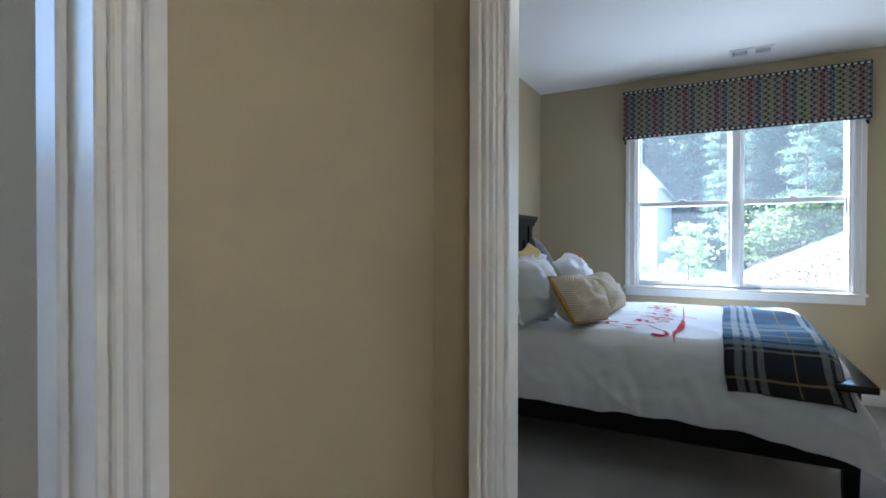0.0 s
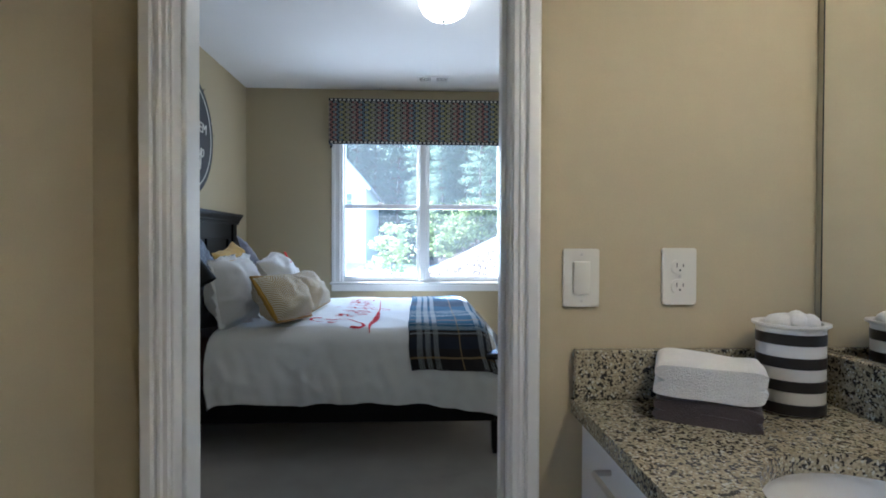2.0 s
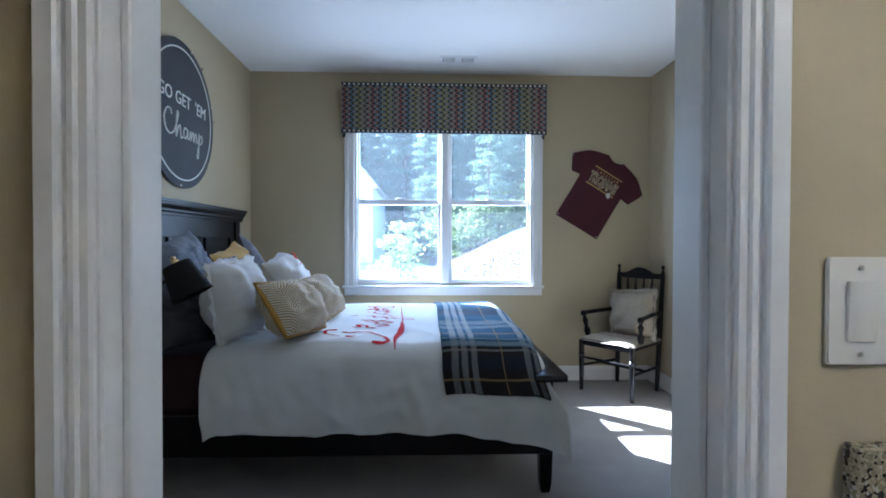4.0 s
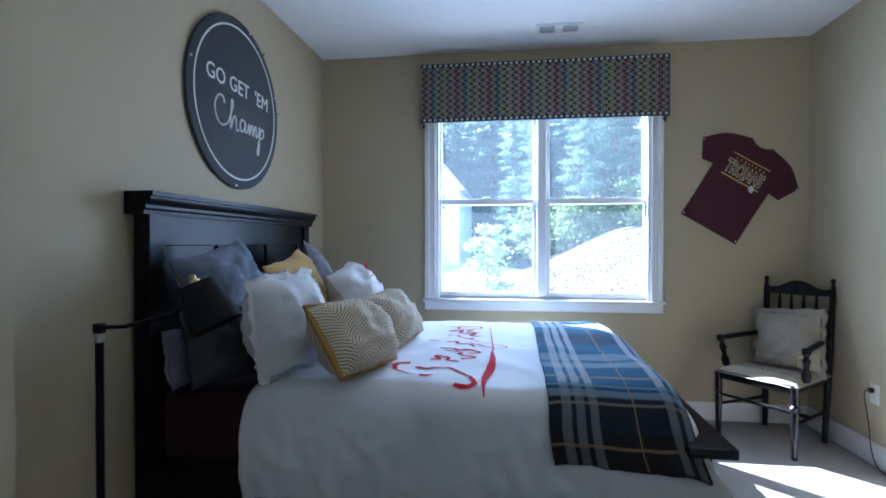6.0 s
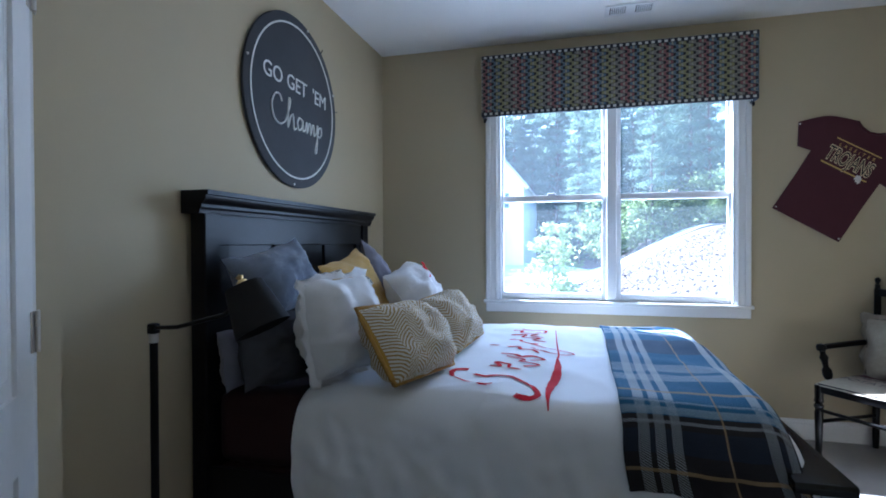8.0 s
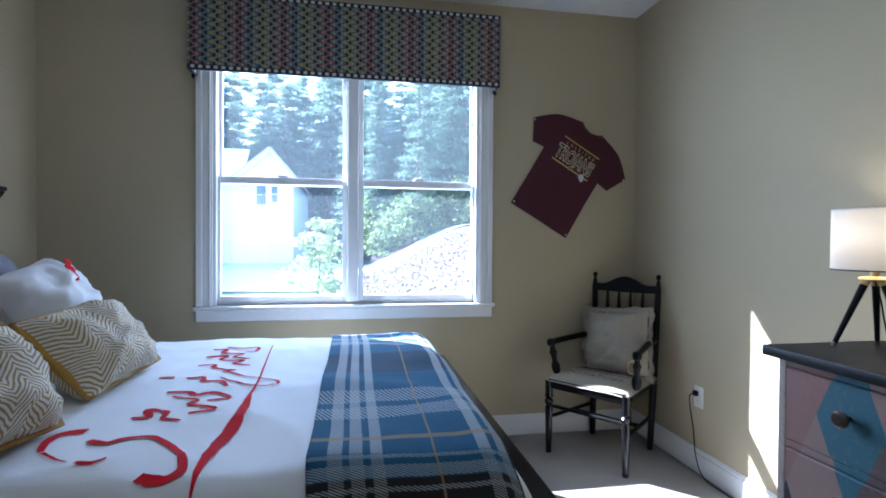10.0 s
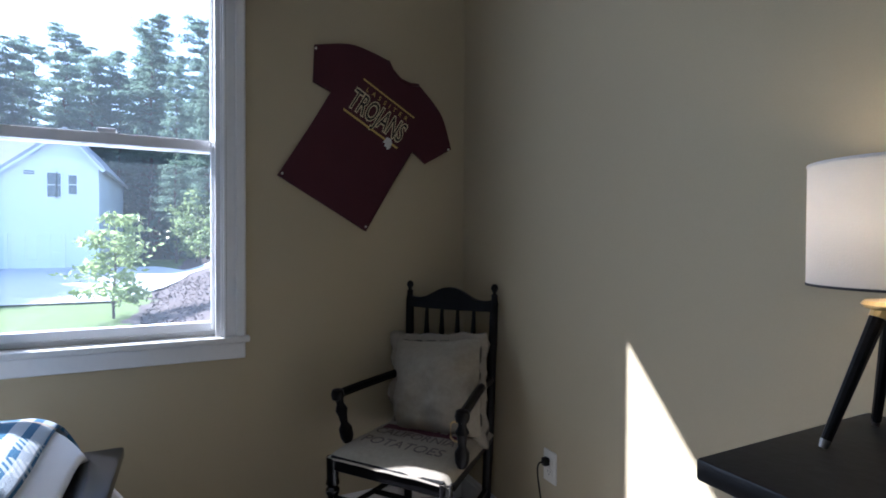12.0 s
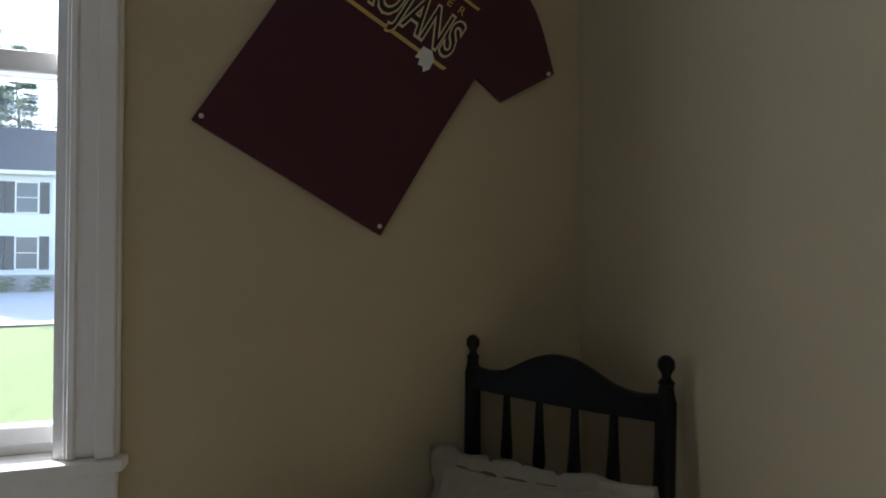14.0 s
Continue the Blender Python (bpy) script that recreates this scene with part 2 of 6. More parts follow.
skirting("baseboard_north", XW, YN, XE, YN, 0, -1)
skirting("baseboard_east", XE, YS, XE, YN - 0.015, -1, 0)
skirting("baseboard_west", XW, 2.11, XW, YN - 0.015, 1, 0)
skirting("baseboard_south", DX1 + 0.07, YS, XE - 0.015, YS, 0, 1)
skirting("baseboard_south", CX, YS, DX0 - 0.07, YS, 0, 1)

# ---- window ----
win = thing("window_1", pose(0, 0, 0), "white twin double-hung window with wooden stool and apron", "window", kind="structure")
bm = bmesh.new()
for a, b, d in ((0.0, 0.092, 0.012), (0.008, 0.022, 0.018), (0.055, 0.088, 0.024)):
    box(bm, WX0 - b, WX0 - a, YN - d, YN, WZ0, WZ1 + b, 0.003)
    box(bm, WX1 + a, WX1 + b, YN - d, YN, WZ0, WZ1 + b, 0.003)
    box(bm, WX0 - a, WX1 + a, YN - d, YN, WZ1 + a, WZ1 + b, 0.003)
part("window_casing", bm, M_TRIM, win)
part("window_stool", B(WX0 - 0.105, WX1 + 0.105, YN - 0.034, YN + 0.05, WZ0 - 0.024, WZ0, 0.006, 2), M_TRIM, win)
part("window_apron", B(WX0 - 0.09, WX1 + 0.09, YN - 0.016, YN, WZ0 - 0.088, WZ0 - 0.024, 0.004), M_TRIM, win)
bm = bmesh.new()
box(bm, WX0, WX0 + 0.018, YN - 0.002, YN + T, WZ0, WZ1)
box(bm, WX1 - 0.018, WX1, YN - 0.002, YN + T, WZ0, WZ1)
box(bm, WX0 + 0.018, WX1 - 0.018, YN - 0.002, YN + T, WZ1 - 0.018, WZ1)
box(bm, WX0 + 0.018, WX1 - 0.018, YN + 0.05, YN + T, WZ0, WZ0 + 0.018)
box(bm, 0.365, 0.43, YN + 0.0, YN + T, WZ0 + 0.018, WZ1 - 0.018, 0.004)
part("window_frame", bm, M_VINYL, win)
ZM = 1.60
for gx0, gx1 in ((-0.371, 0.333), (0.462, 1.147)):
    for y, z0, z1, name in ((YN + 0.055, WZ0 + 0.018, ZM + 0.022, "lower_sash"), (YN + 0.092, ZM - 0.022, WZ1 - 0.018, "upper_sash")):
        bm = bmesh.new()
        lo, hi = (0.036, 0.042) if name == "lower_sash" else (0.042, 0.045)
        box(bm, gx0 - 0.03, gx0, y - 0.016, y + 0.016, z0, z1, 0.003)
        box(bm, gx1, gx1 + 0.03, y - 0.016, y + 0.016, z0, z1, 0.003)
        box(bm, gx0, gx1, y - 0.016, y + 0.016, z0, z0 + lo, 0.003)
        box(bm, gx0, gx1, y - 0.016, y + 0.016, z1 - hi, z1, 0.003)
        sash = part(name, bm, M_VINYL, win)
        pane = part("pane", B(gx0 - 0.005, gx1 + 0.005, y - 0.003, y + 0.003, z0 + lo - 0.005, z1 - hi + 0.005), M_GLASS, sash)
        pane.visible_shadow = False
    part("sash_lock", B((gx0 + gx1) / 2 - 0.03, (gx0 + gx1) / 2 + 0.03, YN + 0.03, YN + 0.06, ZM + 0.022, ZM + 0.038, 0.005, 2), M_VINYL, win)

# unseen eave beyond the window, added to cut off the sun patch's top
structure("eave", B(-4, 5, YN + T, YN + 0.41, 2.62, 2.75), M_TRIM, "unseen white roof overhang added to limit the sun")

# ---- fabrics and wood ----
M_DUVET = mat("white_cotton", (0.82, 0.82, 0.82), 0.9, var=0.04, scale=3, bump=0.35, bscale=420, sheen=0.3)
M_SHEET = mat("maroon_cotton", (0.022, 0.004, 0.004), 0.9, var=0.1, bump=0.2, bscale=300)
M_WHITE_LINEN = mat("white_linen", (0.74, 0.73, 0.72), 0.9, var=0.05, scale=8, bump=0.5, bscale=350, sheen=0.2)
M_MUSTARD = mat("mustard_cotton", (0.50, 0.30, 0.045), 0.85, var=0.12, scale=9, bump=0.4, bscale=350, sheen=0.2)
M_GREYBLUE = mat("blue_grey_linen", (0.14, 0.16, 0.21), 0.9, var=0.15, scale=30, bump=0.6, bscale=320, sheen=0.3)
M_GREY = mat("purple_grey_felt", (0.17, 0.165, 0.20), 0.9, var=0.12, scale=20, bump=0.5, bscale=320, sheen=0.2)
M_CHARCOAL = mat("charcoal_cotton", (0.032, 0.031, 0.034), 0.9, var=0.15, scale=20, bump=0.4, bscale=320)
M_RED = mat("red_print", (0.52, 0.012, 0.02), 0.9, var=0.2, scale=25, bump=0.1, spec=0.1)
M_PIPING = mat("mustard_piping", (0.36, 0.2, 0.03), 0.8, var=0.2, scale=60, bump=0.5)
M_BURLAP = mat("oatmeal_burlap", (0.36, 0.32, 0.25), 0.95, var=0.14, scale=60, bump=0.9, bscale=380)
M_SLATE = mat("slate_paint", (0.045, 0.048, 0.055), 0.75, var=0.15, scale=6, bump=0.1, bscale=120)
M_CHALK = mat("off_white_paint", (0.72, 0.72, 0.69), 0.8, var=0.08, scale=40, bump=0.2)
M_SHIRT = mat("maroon_jersey", (0.062, 0.010, 0.018), 0.9, var=0.1, scale=10, bump=0.4, bscale=420, sheen=0.15)
M_GOLD = mat("gold_print", (0.62, 0.43, 0.12), 0.7, var=0.08, scale=60)
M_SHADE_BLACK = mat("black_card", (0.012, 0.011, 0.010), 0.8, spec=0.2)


def nodes_of(m):
    return m.node_tree.nodes, m.node_tree.links, m.node_tree.nodes["Principled BSDF"]


class Maths:
    """Short forms for chains of math nodes."""

    def __init__(self, m):
        self.n, self.l = m.node_tree.nodes, m.node_tree.links

    def __call__(self, op, a, b=0.0, c=None):
        nd = self.n.new("ShaderNodeMath")
        nd.operation = op
        for i, v in enumerate((a, b) if c is None else (a, b, c)):
            if isinstance(v, (int, float)):
                nd.inputs[i].default_value = v
            else:
                self.l.new(v, nd.inputs[i])
        return nd.outputs[0]

    def mix(self, fac, a, b):
        nd = self.n.new("ShaderNodeMix")
        nd.data_type = "RGBA"
        for i, v in ((0, fac), (6, a), (7, b)):
            if isinstance(v, (int, float)):
                nd.inputs[i].default_value = v
            elif isinstance(v, tuple):
                nd.inputs[i].default_value = (*v, 1)
            else:
                self.l.new(v, nd.inputs[i])
        return nd.outputs[2]

    def band(self, v, centre, half):
        return self("LESS_THAN", self("ABSOLUTE", self("SUBTRACT", v, centre)), half)

    def uv(self):
        s = self.n.new("ShaderNodeSeparateXYZ")
        self.l.new(self.n.new("ShaderNodeUVMap").outputs[0], s.inputs[0])
        return s.outputs[0], s.outputs[1]


def valance_mat():
    """Interlocking rows of looping outlines on columns of muted colours; UV in metres."""
    m = mat("valance_weave", (0.3, 0.3, 0.3), 0.85, bump=0.3, bscale=350)
    n, l, b = nodes_of(m)
    f = Maths(m)
    u, v = f.uv()
    wob = f("MULTIPLY", f("SINE", f("MULTIPLY", v, 2 * math.pi / 0.048)), 2.2)
    sq = f("MINIMUM", f("MAXIMUM", wob, -1.0), 1.0)
    ph = f("ADD", f("DIVIDE", u, 0.06), f("MULTIPLY", sq, 0.36))
    col = f("MODULO", f("ADD", f("FLOOR", ph), 8.0), 4.0)
    c = f.mix(f("GREATER_THAN", col, 0.5), (0.19, 0.075, 0.075), (0.085, 0.125, 0.165))
    c = f.mix(f("GREATER_THAN", col, 1.5), c, (0.21, 0.20, 0.09))
    c = f.mix(f("GREATER_THAN", col, 2.5), c, (0.17, 0.16, 0.14))
    d = f("ABSOLUTE", f("SUBTRACT", f("FRACT", ph), 0.5))
    c = f.mix(f("LESS_THAN", d, 0.10), c, (0.27, 0.25, 0.19))
    c = f.mix(f("GREATER_THAN", d, 0.37), c, (0.016, 0.015, 0.018))
    e = f("MINIMUM", v, f("SUBTRACT", 0.434, v))
    c = f.mix(f("LESS_THAN", e, 0.03), c, (0.02, 0.022, 0.03))
    chk = f("MULTIPLY", f("GREATER_THAN", f("FRACT", f("DIVIDE", u, 0.04)), 0.5), f.band(e, 0.017, 0.008))
    c = f.mix(chk, c, (0.55, 0.53, 0.48))
    l.new(c, b.inputs["Base Color"])
    return m


def plaid_mat():
    """Navy plaid with cream and ochre lines and charcoal ends; u along the bed, v across it, 0 to 1."""
    m = mat("plaid_wool", (0.1, 0.1, 0.1), 0.95, bump=0.9, bscale=260)
    n, l, b = nodes_of(m)
    f = Maths(m)
    u, v = f.uv()
    c = f.mix(f("LESS_THAN", v, 0.215), (0.010, 0.085, 0.17), (0.016, 0.013, 0.014))
    c = f.mix(f("GREATER_THAN", v, 0.88), c, (0.016, 0.013, 0.014))
    dark = f("ADD", f.band(v, 0.13, 0.035), f.band(v, 0.52, 0.03))
    c = f.mix(f("MULTIPLY", dark, 0.7), c, (0.012, 0.02, 0.04))
    twill = f("GREATER_THAN", f("FRACT", f("ADD", f("MULTIPLY", u, 34.0), f("MULTIPLY", v, 150.0))), 0.45)
    lines = 0.0
    for centre, half in ((0.235, 0.017), (0.285, 0.008), (0.40, 0.012), (0.435, 0.012), (0.60, 0.010), (0.63, 0.010), (0.75, 0.012), (0.79, 0.012), (0.19, 0.006)):
        lines = f("ADD", f.band(v, centre, half), lines)
    cols = 0.0
    for centre, half in ((0.13, 0.035), (0.23, 0.032), (0.33, 0.03), (0.875, 0.03), (0.965, 0.025)):
        cols = f("ADD", f.band(u, centre, half), cols)
    c = f.mix(f("MULTIPLY", f("MINIMUM", lines, 1.0), f("MULTIPLY", twill, 0.6)), c, (0.50, 0.52, 0.52))
    c = f.mix(f("MULTIPLY", f("MINIMUM", cols, 1.0), f("MULTIPLY", f("MAXIMUM", twill, f("GREATER_THAN", v, 0.30)), 0.55)), c, (0.50, 0.52, 0.52))
    gold = f("ADD", f.band(u, 0.62, 0.006), f("ADD", f.band(v, 0.345, 0.004), f("ADD", f.band(v, 0.055, 0.004), f.band(v, 0.69, 0.004))))
    c = f.mix(f("MULTIPLY", f("MINIMUM", gold, 1.0), 0.65), c, (0.36, 0.24, 0.11))
    l.new(c, b.inputs["Base Color"])
    return m


def chevron_mat():
    m = mat("chevron_cotton", (0.5, 0.5, 0.5), 0.9, bump=0.5, bscale=350)
    n, l, b = nodes_of(m)
    f = Maths(m)
    u, v = f.uv()
    zig = f("MULTIPLY", f("PINGPONG", u, 0.11), 1.3)
    st = f("GREATER_THAN", f("FRACT", f("MULTIPLY", f("ADD", v, zig), 22.0)), 0.56)
    c = f.mix(st, (0.70, 0.66, 0.56), (0.36, 0.23, 0.06))
    c = f.mix(f("GREATER_THAN", f("ABSOLUTE", f("SUBTRACT", u, 0.5)), 0.486), c, (0.48, 0.28, 0.04))
    l.new(c, b.inputs["Base Color"])
    return m


M_VALANCE, M_PLAID, M_CHEVRON = valance_mat(), plaid_mat(), chevron_mat()


def wavy(p, s, a):
    return noise.noise(Vector(p) * s) * a


def text_bm(words, size, depth, m, shear=0.0, gap=1.0):
    """Words in the built-in font as a raised mesh, centred, placed by m."""
    cu = bpy.data.curves.new("words", "FONT")
    cu.body, cu.size, cu.extrude, cu.align_x, cu.align_y, cu.shear = words, size, depth, "CENTER", "CENTER", shear
    cu.resolution_u, cu.space_character = 4, gap
    ob = bpy.data.objects.new("words", cu)
    me = ob.to_mesh()
    bm = bmesh.new()
    bm.from_mesh(me)
    ob.to_mesh_clear()
    bpy.data.objects.remove(ob)
    bmesh.ops.transform(bm, matrix=m, verts=bm.verts)
    return bm


def smooth_line(pts, k=6):
    """Catmull-Rom through 2D or 3D points."""
    pts = [Vector(p) for p in pts]
    q = [pts[0]] + pts + [pts[-1]]
    out = []
    for i in range(1, len(q) - 2):
        for j in range(k):
            t = j / k
            a, b, c, d = q[i - 1], q[i], q[i + 1], q[i + 2]
            out.append(0.5 * ((2 * b) + (c - a) * t + (2 * a - 5 * b + 4 * c - d) * t * t + (3 * b - a - 3 * c + d) * t ** 3))
    return out + [pts[-1]]


# ---- bed ----
BY0, BY1 = 2.84, 4.51
YC = (BY0 + BY1) / 2
bed = thing("bed", pose(XW, YC, 0), "black wooden bed with a panelled headboard and low footboard", "bed")
HW = (BY1 - BY0) / 2


def moulding(profile, y0, y1):
    """A profile of (x, z) run along y."""
    return prism([(x, z) for x, z in profile], y0, y1, Matrix(((1, 0, 0, 0), (0, 0, 1, 0), (0, 1, 0, 0), (0, 0, 0, 1))))


bm = bmesh.new()
box(bm, 0.03, 0.055, -HW + 0.12, HW - 0.12, 0.35, 1.40)
part("headboard_panel", bm, M_BLACK, bed)
for y0, y1 in ((-HW + 0.035, -HW + 0.125), (HW - 0.125, HW - 0.035)):
    part("post", B(0.015, 0.085, y0, y1, 0, 1.40, 0.004), M_BLACK, bed)
bm = bmesh.new()
box(bm, 0.02, 0.07, -HW + 0.12, HW - 0.12, 1.27, 1.40, 0.003)
box(bm, 0.02, 0.07, -HW + 0.12, HW - 0.12, 0.45, 0.60, 0.003)
for y in (-0.25, 0.25):
    box(bm, 0.02, 0.07, y - 0.05, y + 0.05, 0.60, 1.27, 0.003)
box(bm, 0.02, 0.07, -HW + 0.12, -HW + 0.20, 0.60, 1.27, 0.003)
box(bm, 0.02, 0.07, HW - 0.20, HW - 0.12, 0.60, 1.27, 0.003)
part("panel_frame", bm, M_BLACK, bed)
crown = [(0.005, 1.395), (0.088, 1.395), (0.09, 1.41), (0.098, 1.418), (0.098, 1.43), (0.112, 1.445), (0.118, 1.458), (0.118, 1.464), (0.128, 1.466), (0.128, 1.484), (0.005, 1.484)]
part("crown", moulding(crown, -HW, HW), M_BLACK, bed, "stepped crown moulding")
for s in (-1, 1):
    part("side_rail", B(0.08, 2.13, s * 0.775 - 0.014, s * 0.775 + 0.014, 0.20, 0.40, 0.004), M_BLACK, bed)
bm = bmesh.new()
box(bm, 2.125, 2.155, -HW + 0.04, HW - 0.02, 0.20, 0.582, 0.003)
part("footboard", bm, M_BLACK, bed)
part("footboard_cap", B(2.06, 2.215, -HW - 0.065, HW + 0.065, 0.584, 0.62, 0.008, 2), M_LACQUER, bed, "flat cap rail of the footboard")
for s in (-1, 1):
    part("foot_leg", lathe([(0.028, 0), (0.04, 0.05), (0.045, 0.2), (0.045, 0.584)], 4, pose(2.14, s * (HW - 0.075) + 0.01, 0, 0, 0, 45)), M_BLACK, bed, smooth=20)

tagged(part("mattress", B(XW + 0.09, XW + 2.02, YC - 0.755, YC + 0.755, 0.40, 0.69, 0.05, 4), M_SHEET), "thick mattress in a dark maroon sheet on the bed", "mattress")
tagged(part("box_spring", B(XW + 0.10, XW + 2.05, YC - 0.755, YC + 0.755, 0.22, 0.395, 0.02, 2), M_SHEET), "box spring in dark maroon cloth under the mattress", "box spring")

DV = [(2.872, 0.31), (2.862, 0.41), (2.866, 0.52), (2.875, 0.62), (2.895, 0.69), (2.94, 0.735), (3.02, 0.752), (3.3, 0.757), (3.675, 0.765), (4.05, 0.767), (4.34, 0.764), (4.46, 0.750), (4.53, 0.70), (4.565, 0.62), (4.575, 0.45), (4.57, 0.30)]
DVS = smooth_line([(y, z, 0) for y, z in DV], 6)


def section(v):
    i = min(v, 0.99999) * (len(DVS) - 1)
    k = int(i)
    return DVS[k].lerp(DVS[k + 1], i - k)


def ease(t):
    t = max(0.0, min(1.0, t))
    return t * t * (3 - 2 * t)


def duvet(u, v):
    """The top is tucked down at the footboard; the near corner swings out over the foot post."""
    p = section(v)
    y, z = p.x, p.y
    x = -0.84 + 1.66 * u
    drop = max(0.0, 0.745 - z)
    near = 1 if y < 3.6 else -1
    side = ease(drop * 3.2)
    foot = ease((u - 0.72) / 0.28)
    x += foot * side * (0.05 + 0.12 * drop)
    e = max(0.0, (u - 0.925) / 0.075)
    z -= (0.105 * (1 - side) + 0.03 * side) * e ** 2.2
    y -= near * foot * side * (0.075 if near > 0 else 0.03)
    if near > 0:
        z -= 0.06 * foot * ease((drop - 0.25) * 6)
    h = max(0.0, (0.05 - u) / 0.05)
    z -= 0.03 * h * h
    x -= 0.02 * math.sin(drop * 7) * (1 - foot)
    hang = min(1, drop * 4)
    fold = wavy((x * 1.0, y * 0.4, 3.1), 6.0, 0.017) * hang + wavy((x * 1.6 + z * 0.5, z * 0.4, 6.1), 9.0, 0.011) * hang
    crease = (0.5 - abs(noise.noise(Vector((x * 3.1 + z * 1.9, z * 2.6 + y, 12.0))))) ** 3 * 0.05 * hang
    y += -near * (fold + crease + 0.008 * wavy((x, z, 8), 14, 1) * min(1, drop * 5))
    flat = 1 - hang
    z += wavy((x, y, 0.3), 3.0, 0.012) + wavy((x, y, 1.7), 11.0, 0.004)
    z += flat * ((0.5 - abs(noise.noise(Vector((x * 2.2 + y * 1.1, y * 1.6 - x, 2.0))))) ** 3 * 0.06 - 0.004)
    z += 0.010 * wavy((x * 0.8, 0, 5), 9, 1) * ease((drop - 0.3) * 8)
    return Vector((x, y, z))


dv = part("duvet", sheet(duvet, 150, 170), M_DUVET, None, smooth=180)
mod = dv.modifiers.new("thickness", "SOLIDIFY")
mod.thickness, mod.offset = 0.022, -1
tagged(dv, "white cotton duvet with red brush lettering spread over the bed", "duvet")


def top_z(x, y):
    """The height of the duvet's top at a place."""
    u = (x + 0.84) / 1.66
    v = min(range(121), key=lambda k: abs(section(k / 120).x - y) + (0 if section(k / 120).y > 0.5 else 9)) / 120
    return duvet(u, v).z


def brush(pts, w0, w1, bulge=1.0, k=5):
    """A painted stroke on the duvet's top, from width w0 to w1."""
    line = smooth_line([(x, y, 0) for x, y in pts], k)
    bm = bmesh.new()
    prev = None
    for i, p in enumerate(line):
        d = (line[min(i + 1, len(line) - 1)] - line[max(i - 1, 0)]).normalized()
        s = i / (len(line) - 1)
        w = 0.6 * (w0 + (w1 - w0) * s) * (1 + (bulge - 1) * math.sin(math.pi * s)) * (1 + 0.25 * wavy((p.x, p.y, 2), 40, 1))
        n = Vector((-d.y, d.x, 0)) * w / 2
        row = [bm.verts.new((q.x, q.y, top_z(q.x, q.y) + 0.0035)) for q in (p - n, p + n)]
        if prev:
            bm.faces.new((prev[0], prev[1], row[1], row[0]))
        prev = row
    bmesh.ops.recalc_face_normals(bm, faces=bm.faces)
    return bm


strokes = [
    ([(-0.263, 3.227), (-0.30, 3.225), (-0.318, 3.20), (-0.314, 3.143), (-0.298, 3.10)], 0.06, 0.02, 1.1),
    ([(-0.292, 3.094), (-0.242, 3.05), (-0.21, 3.03)], 0.012, 0.008, 1.2),
    ([(-0.19, 3.02), (-0.156, 3.015), (-0.136, 3.04)], 0.018, 0.008, 1.5),
    ([(-0.225, 3.155), (-0.178, 3.136), (-0.146, 3.162), (-0.094, 3.166), (-0.037, 3.126), (0.013, 3.063)], 0.035, 0.03, 1.0),
    ([(0.008, 3.075), (0.033, 2.996), (0.019, 2.96), (-0.011, 2.955), (-0.045, 2.968)], 0.03, 0.05, 1.1),
    ([(-0.19, 3.306), (-0.147, 3.311), (-0.17, 3.36), (-0.113, 3.344), (-0.107, 3.295), (-0.055, 3.27)], 0.03, 0.02, 1.2),
    ([(-0.171, 3.521), (-0.11, 3.522), (-0.078, 3.492), (-0.025, 3.508), (0.026, 3.458), (-0.03, 3.43)], 0.028, 0.024, 1.2),
    ([(-0.14, 3.475), (-0.06, 3.44), (-0.07, 3.395), (0.012, 3.36), (-0.05, 3.32)], 0.022, 0.02, 1.3),
    ([(-0.164, 3.688), (-0.114, 3.70), (-0.095, 3.64), (-0.04, 3.63), (-0.007, 3.575)], 0.028, 0.022, 1.2),
    ([(-0.178, 3.872), (-0.121, 3.885), (-0.112, 3.831), (-0.03, 3.79), (-0.055, 3.75), (0.045, 3.692)], 0.028, 0.018, 1.2),
    ([(-0.19, 4.02), (-0.11, 4.03), (-0.12, 3.97), (-0.03, 3.95), (-0.06, 3.91), (0.01, 3.87)], 0.026, 0.018, 1.2),
    ([(-0.192, 4.152), (-0.14, 4.16), (-0.14, 4.09), (-0.052, 4.06), (-0.08, 4.015), (-0.01, 3.97)], 0.026, 0.018, 1.2),
    ([(-0.148, 4.205), (-0.077, 4.175), (-0.012, 4.18), (-0.015, 4.10), (-0.06, 4.11)], 0.022, 0.016, 1.2),
    ([(-0.255, 3.699), (-0.206, 3.70)], 0.028, 0.028, 1.2),
    ([(0.045, 3.692), (0.128, 3.667), (0.148, 3.613), (0.104, 3.573), (0.024, 3.606), (-0.05, 3.67)], 0.016, 0.012, 1.2),
    ([(0.073, 2.913), (0.067, 3.0), (0.073, 3.11), (0.085, 3.216), (0.089, 3.34), (0.081, 3.497)], 0.006, 0.014, 6.0),
    ([(0.081, 3.497), (0.083, 3.586), (0.064, 3.861), (0.042, 4.237)], 0.014, 0.006, 1.2),
]
for pts, w0, w1, bulge in strokes:
    part("printed_stroke", brush(pts, w0, w1, bulge), M_RED, dv, "red brush stroke", smooth=180)


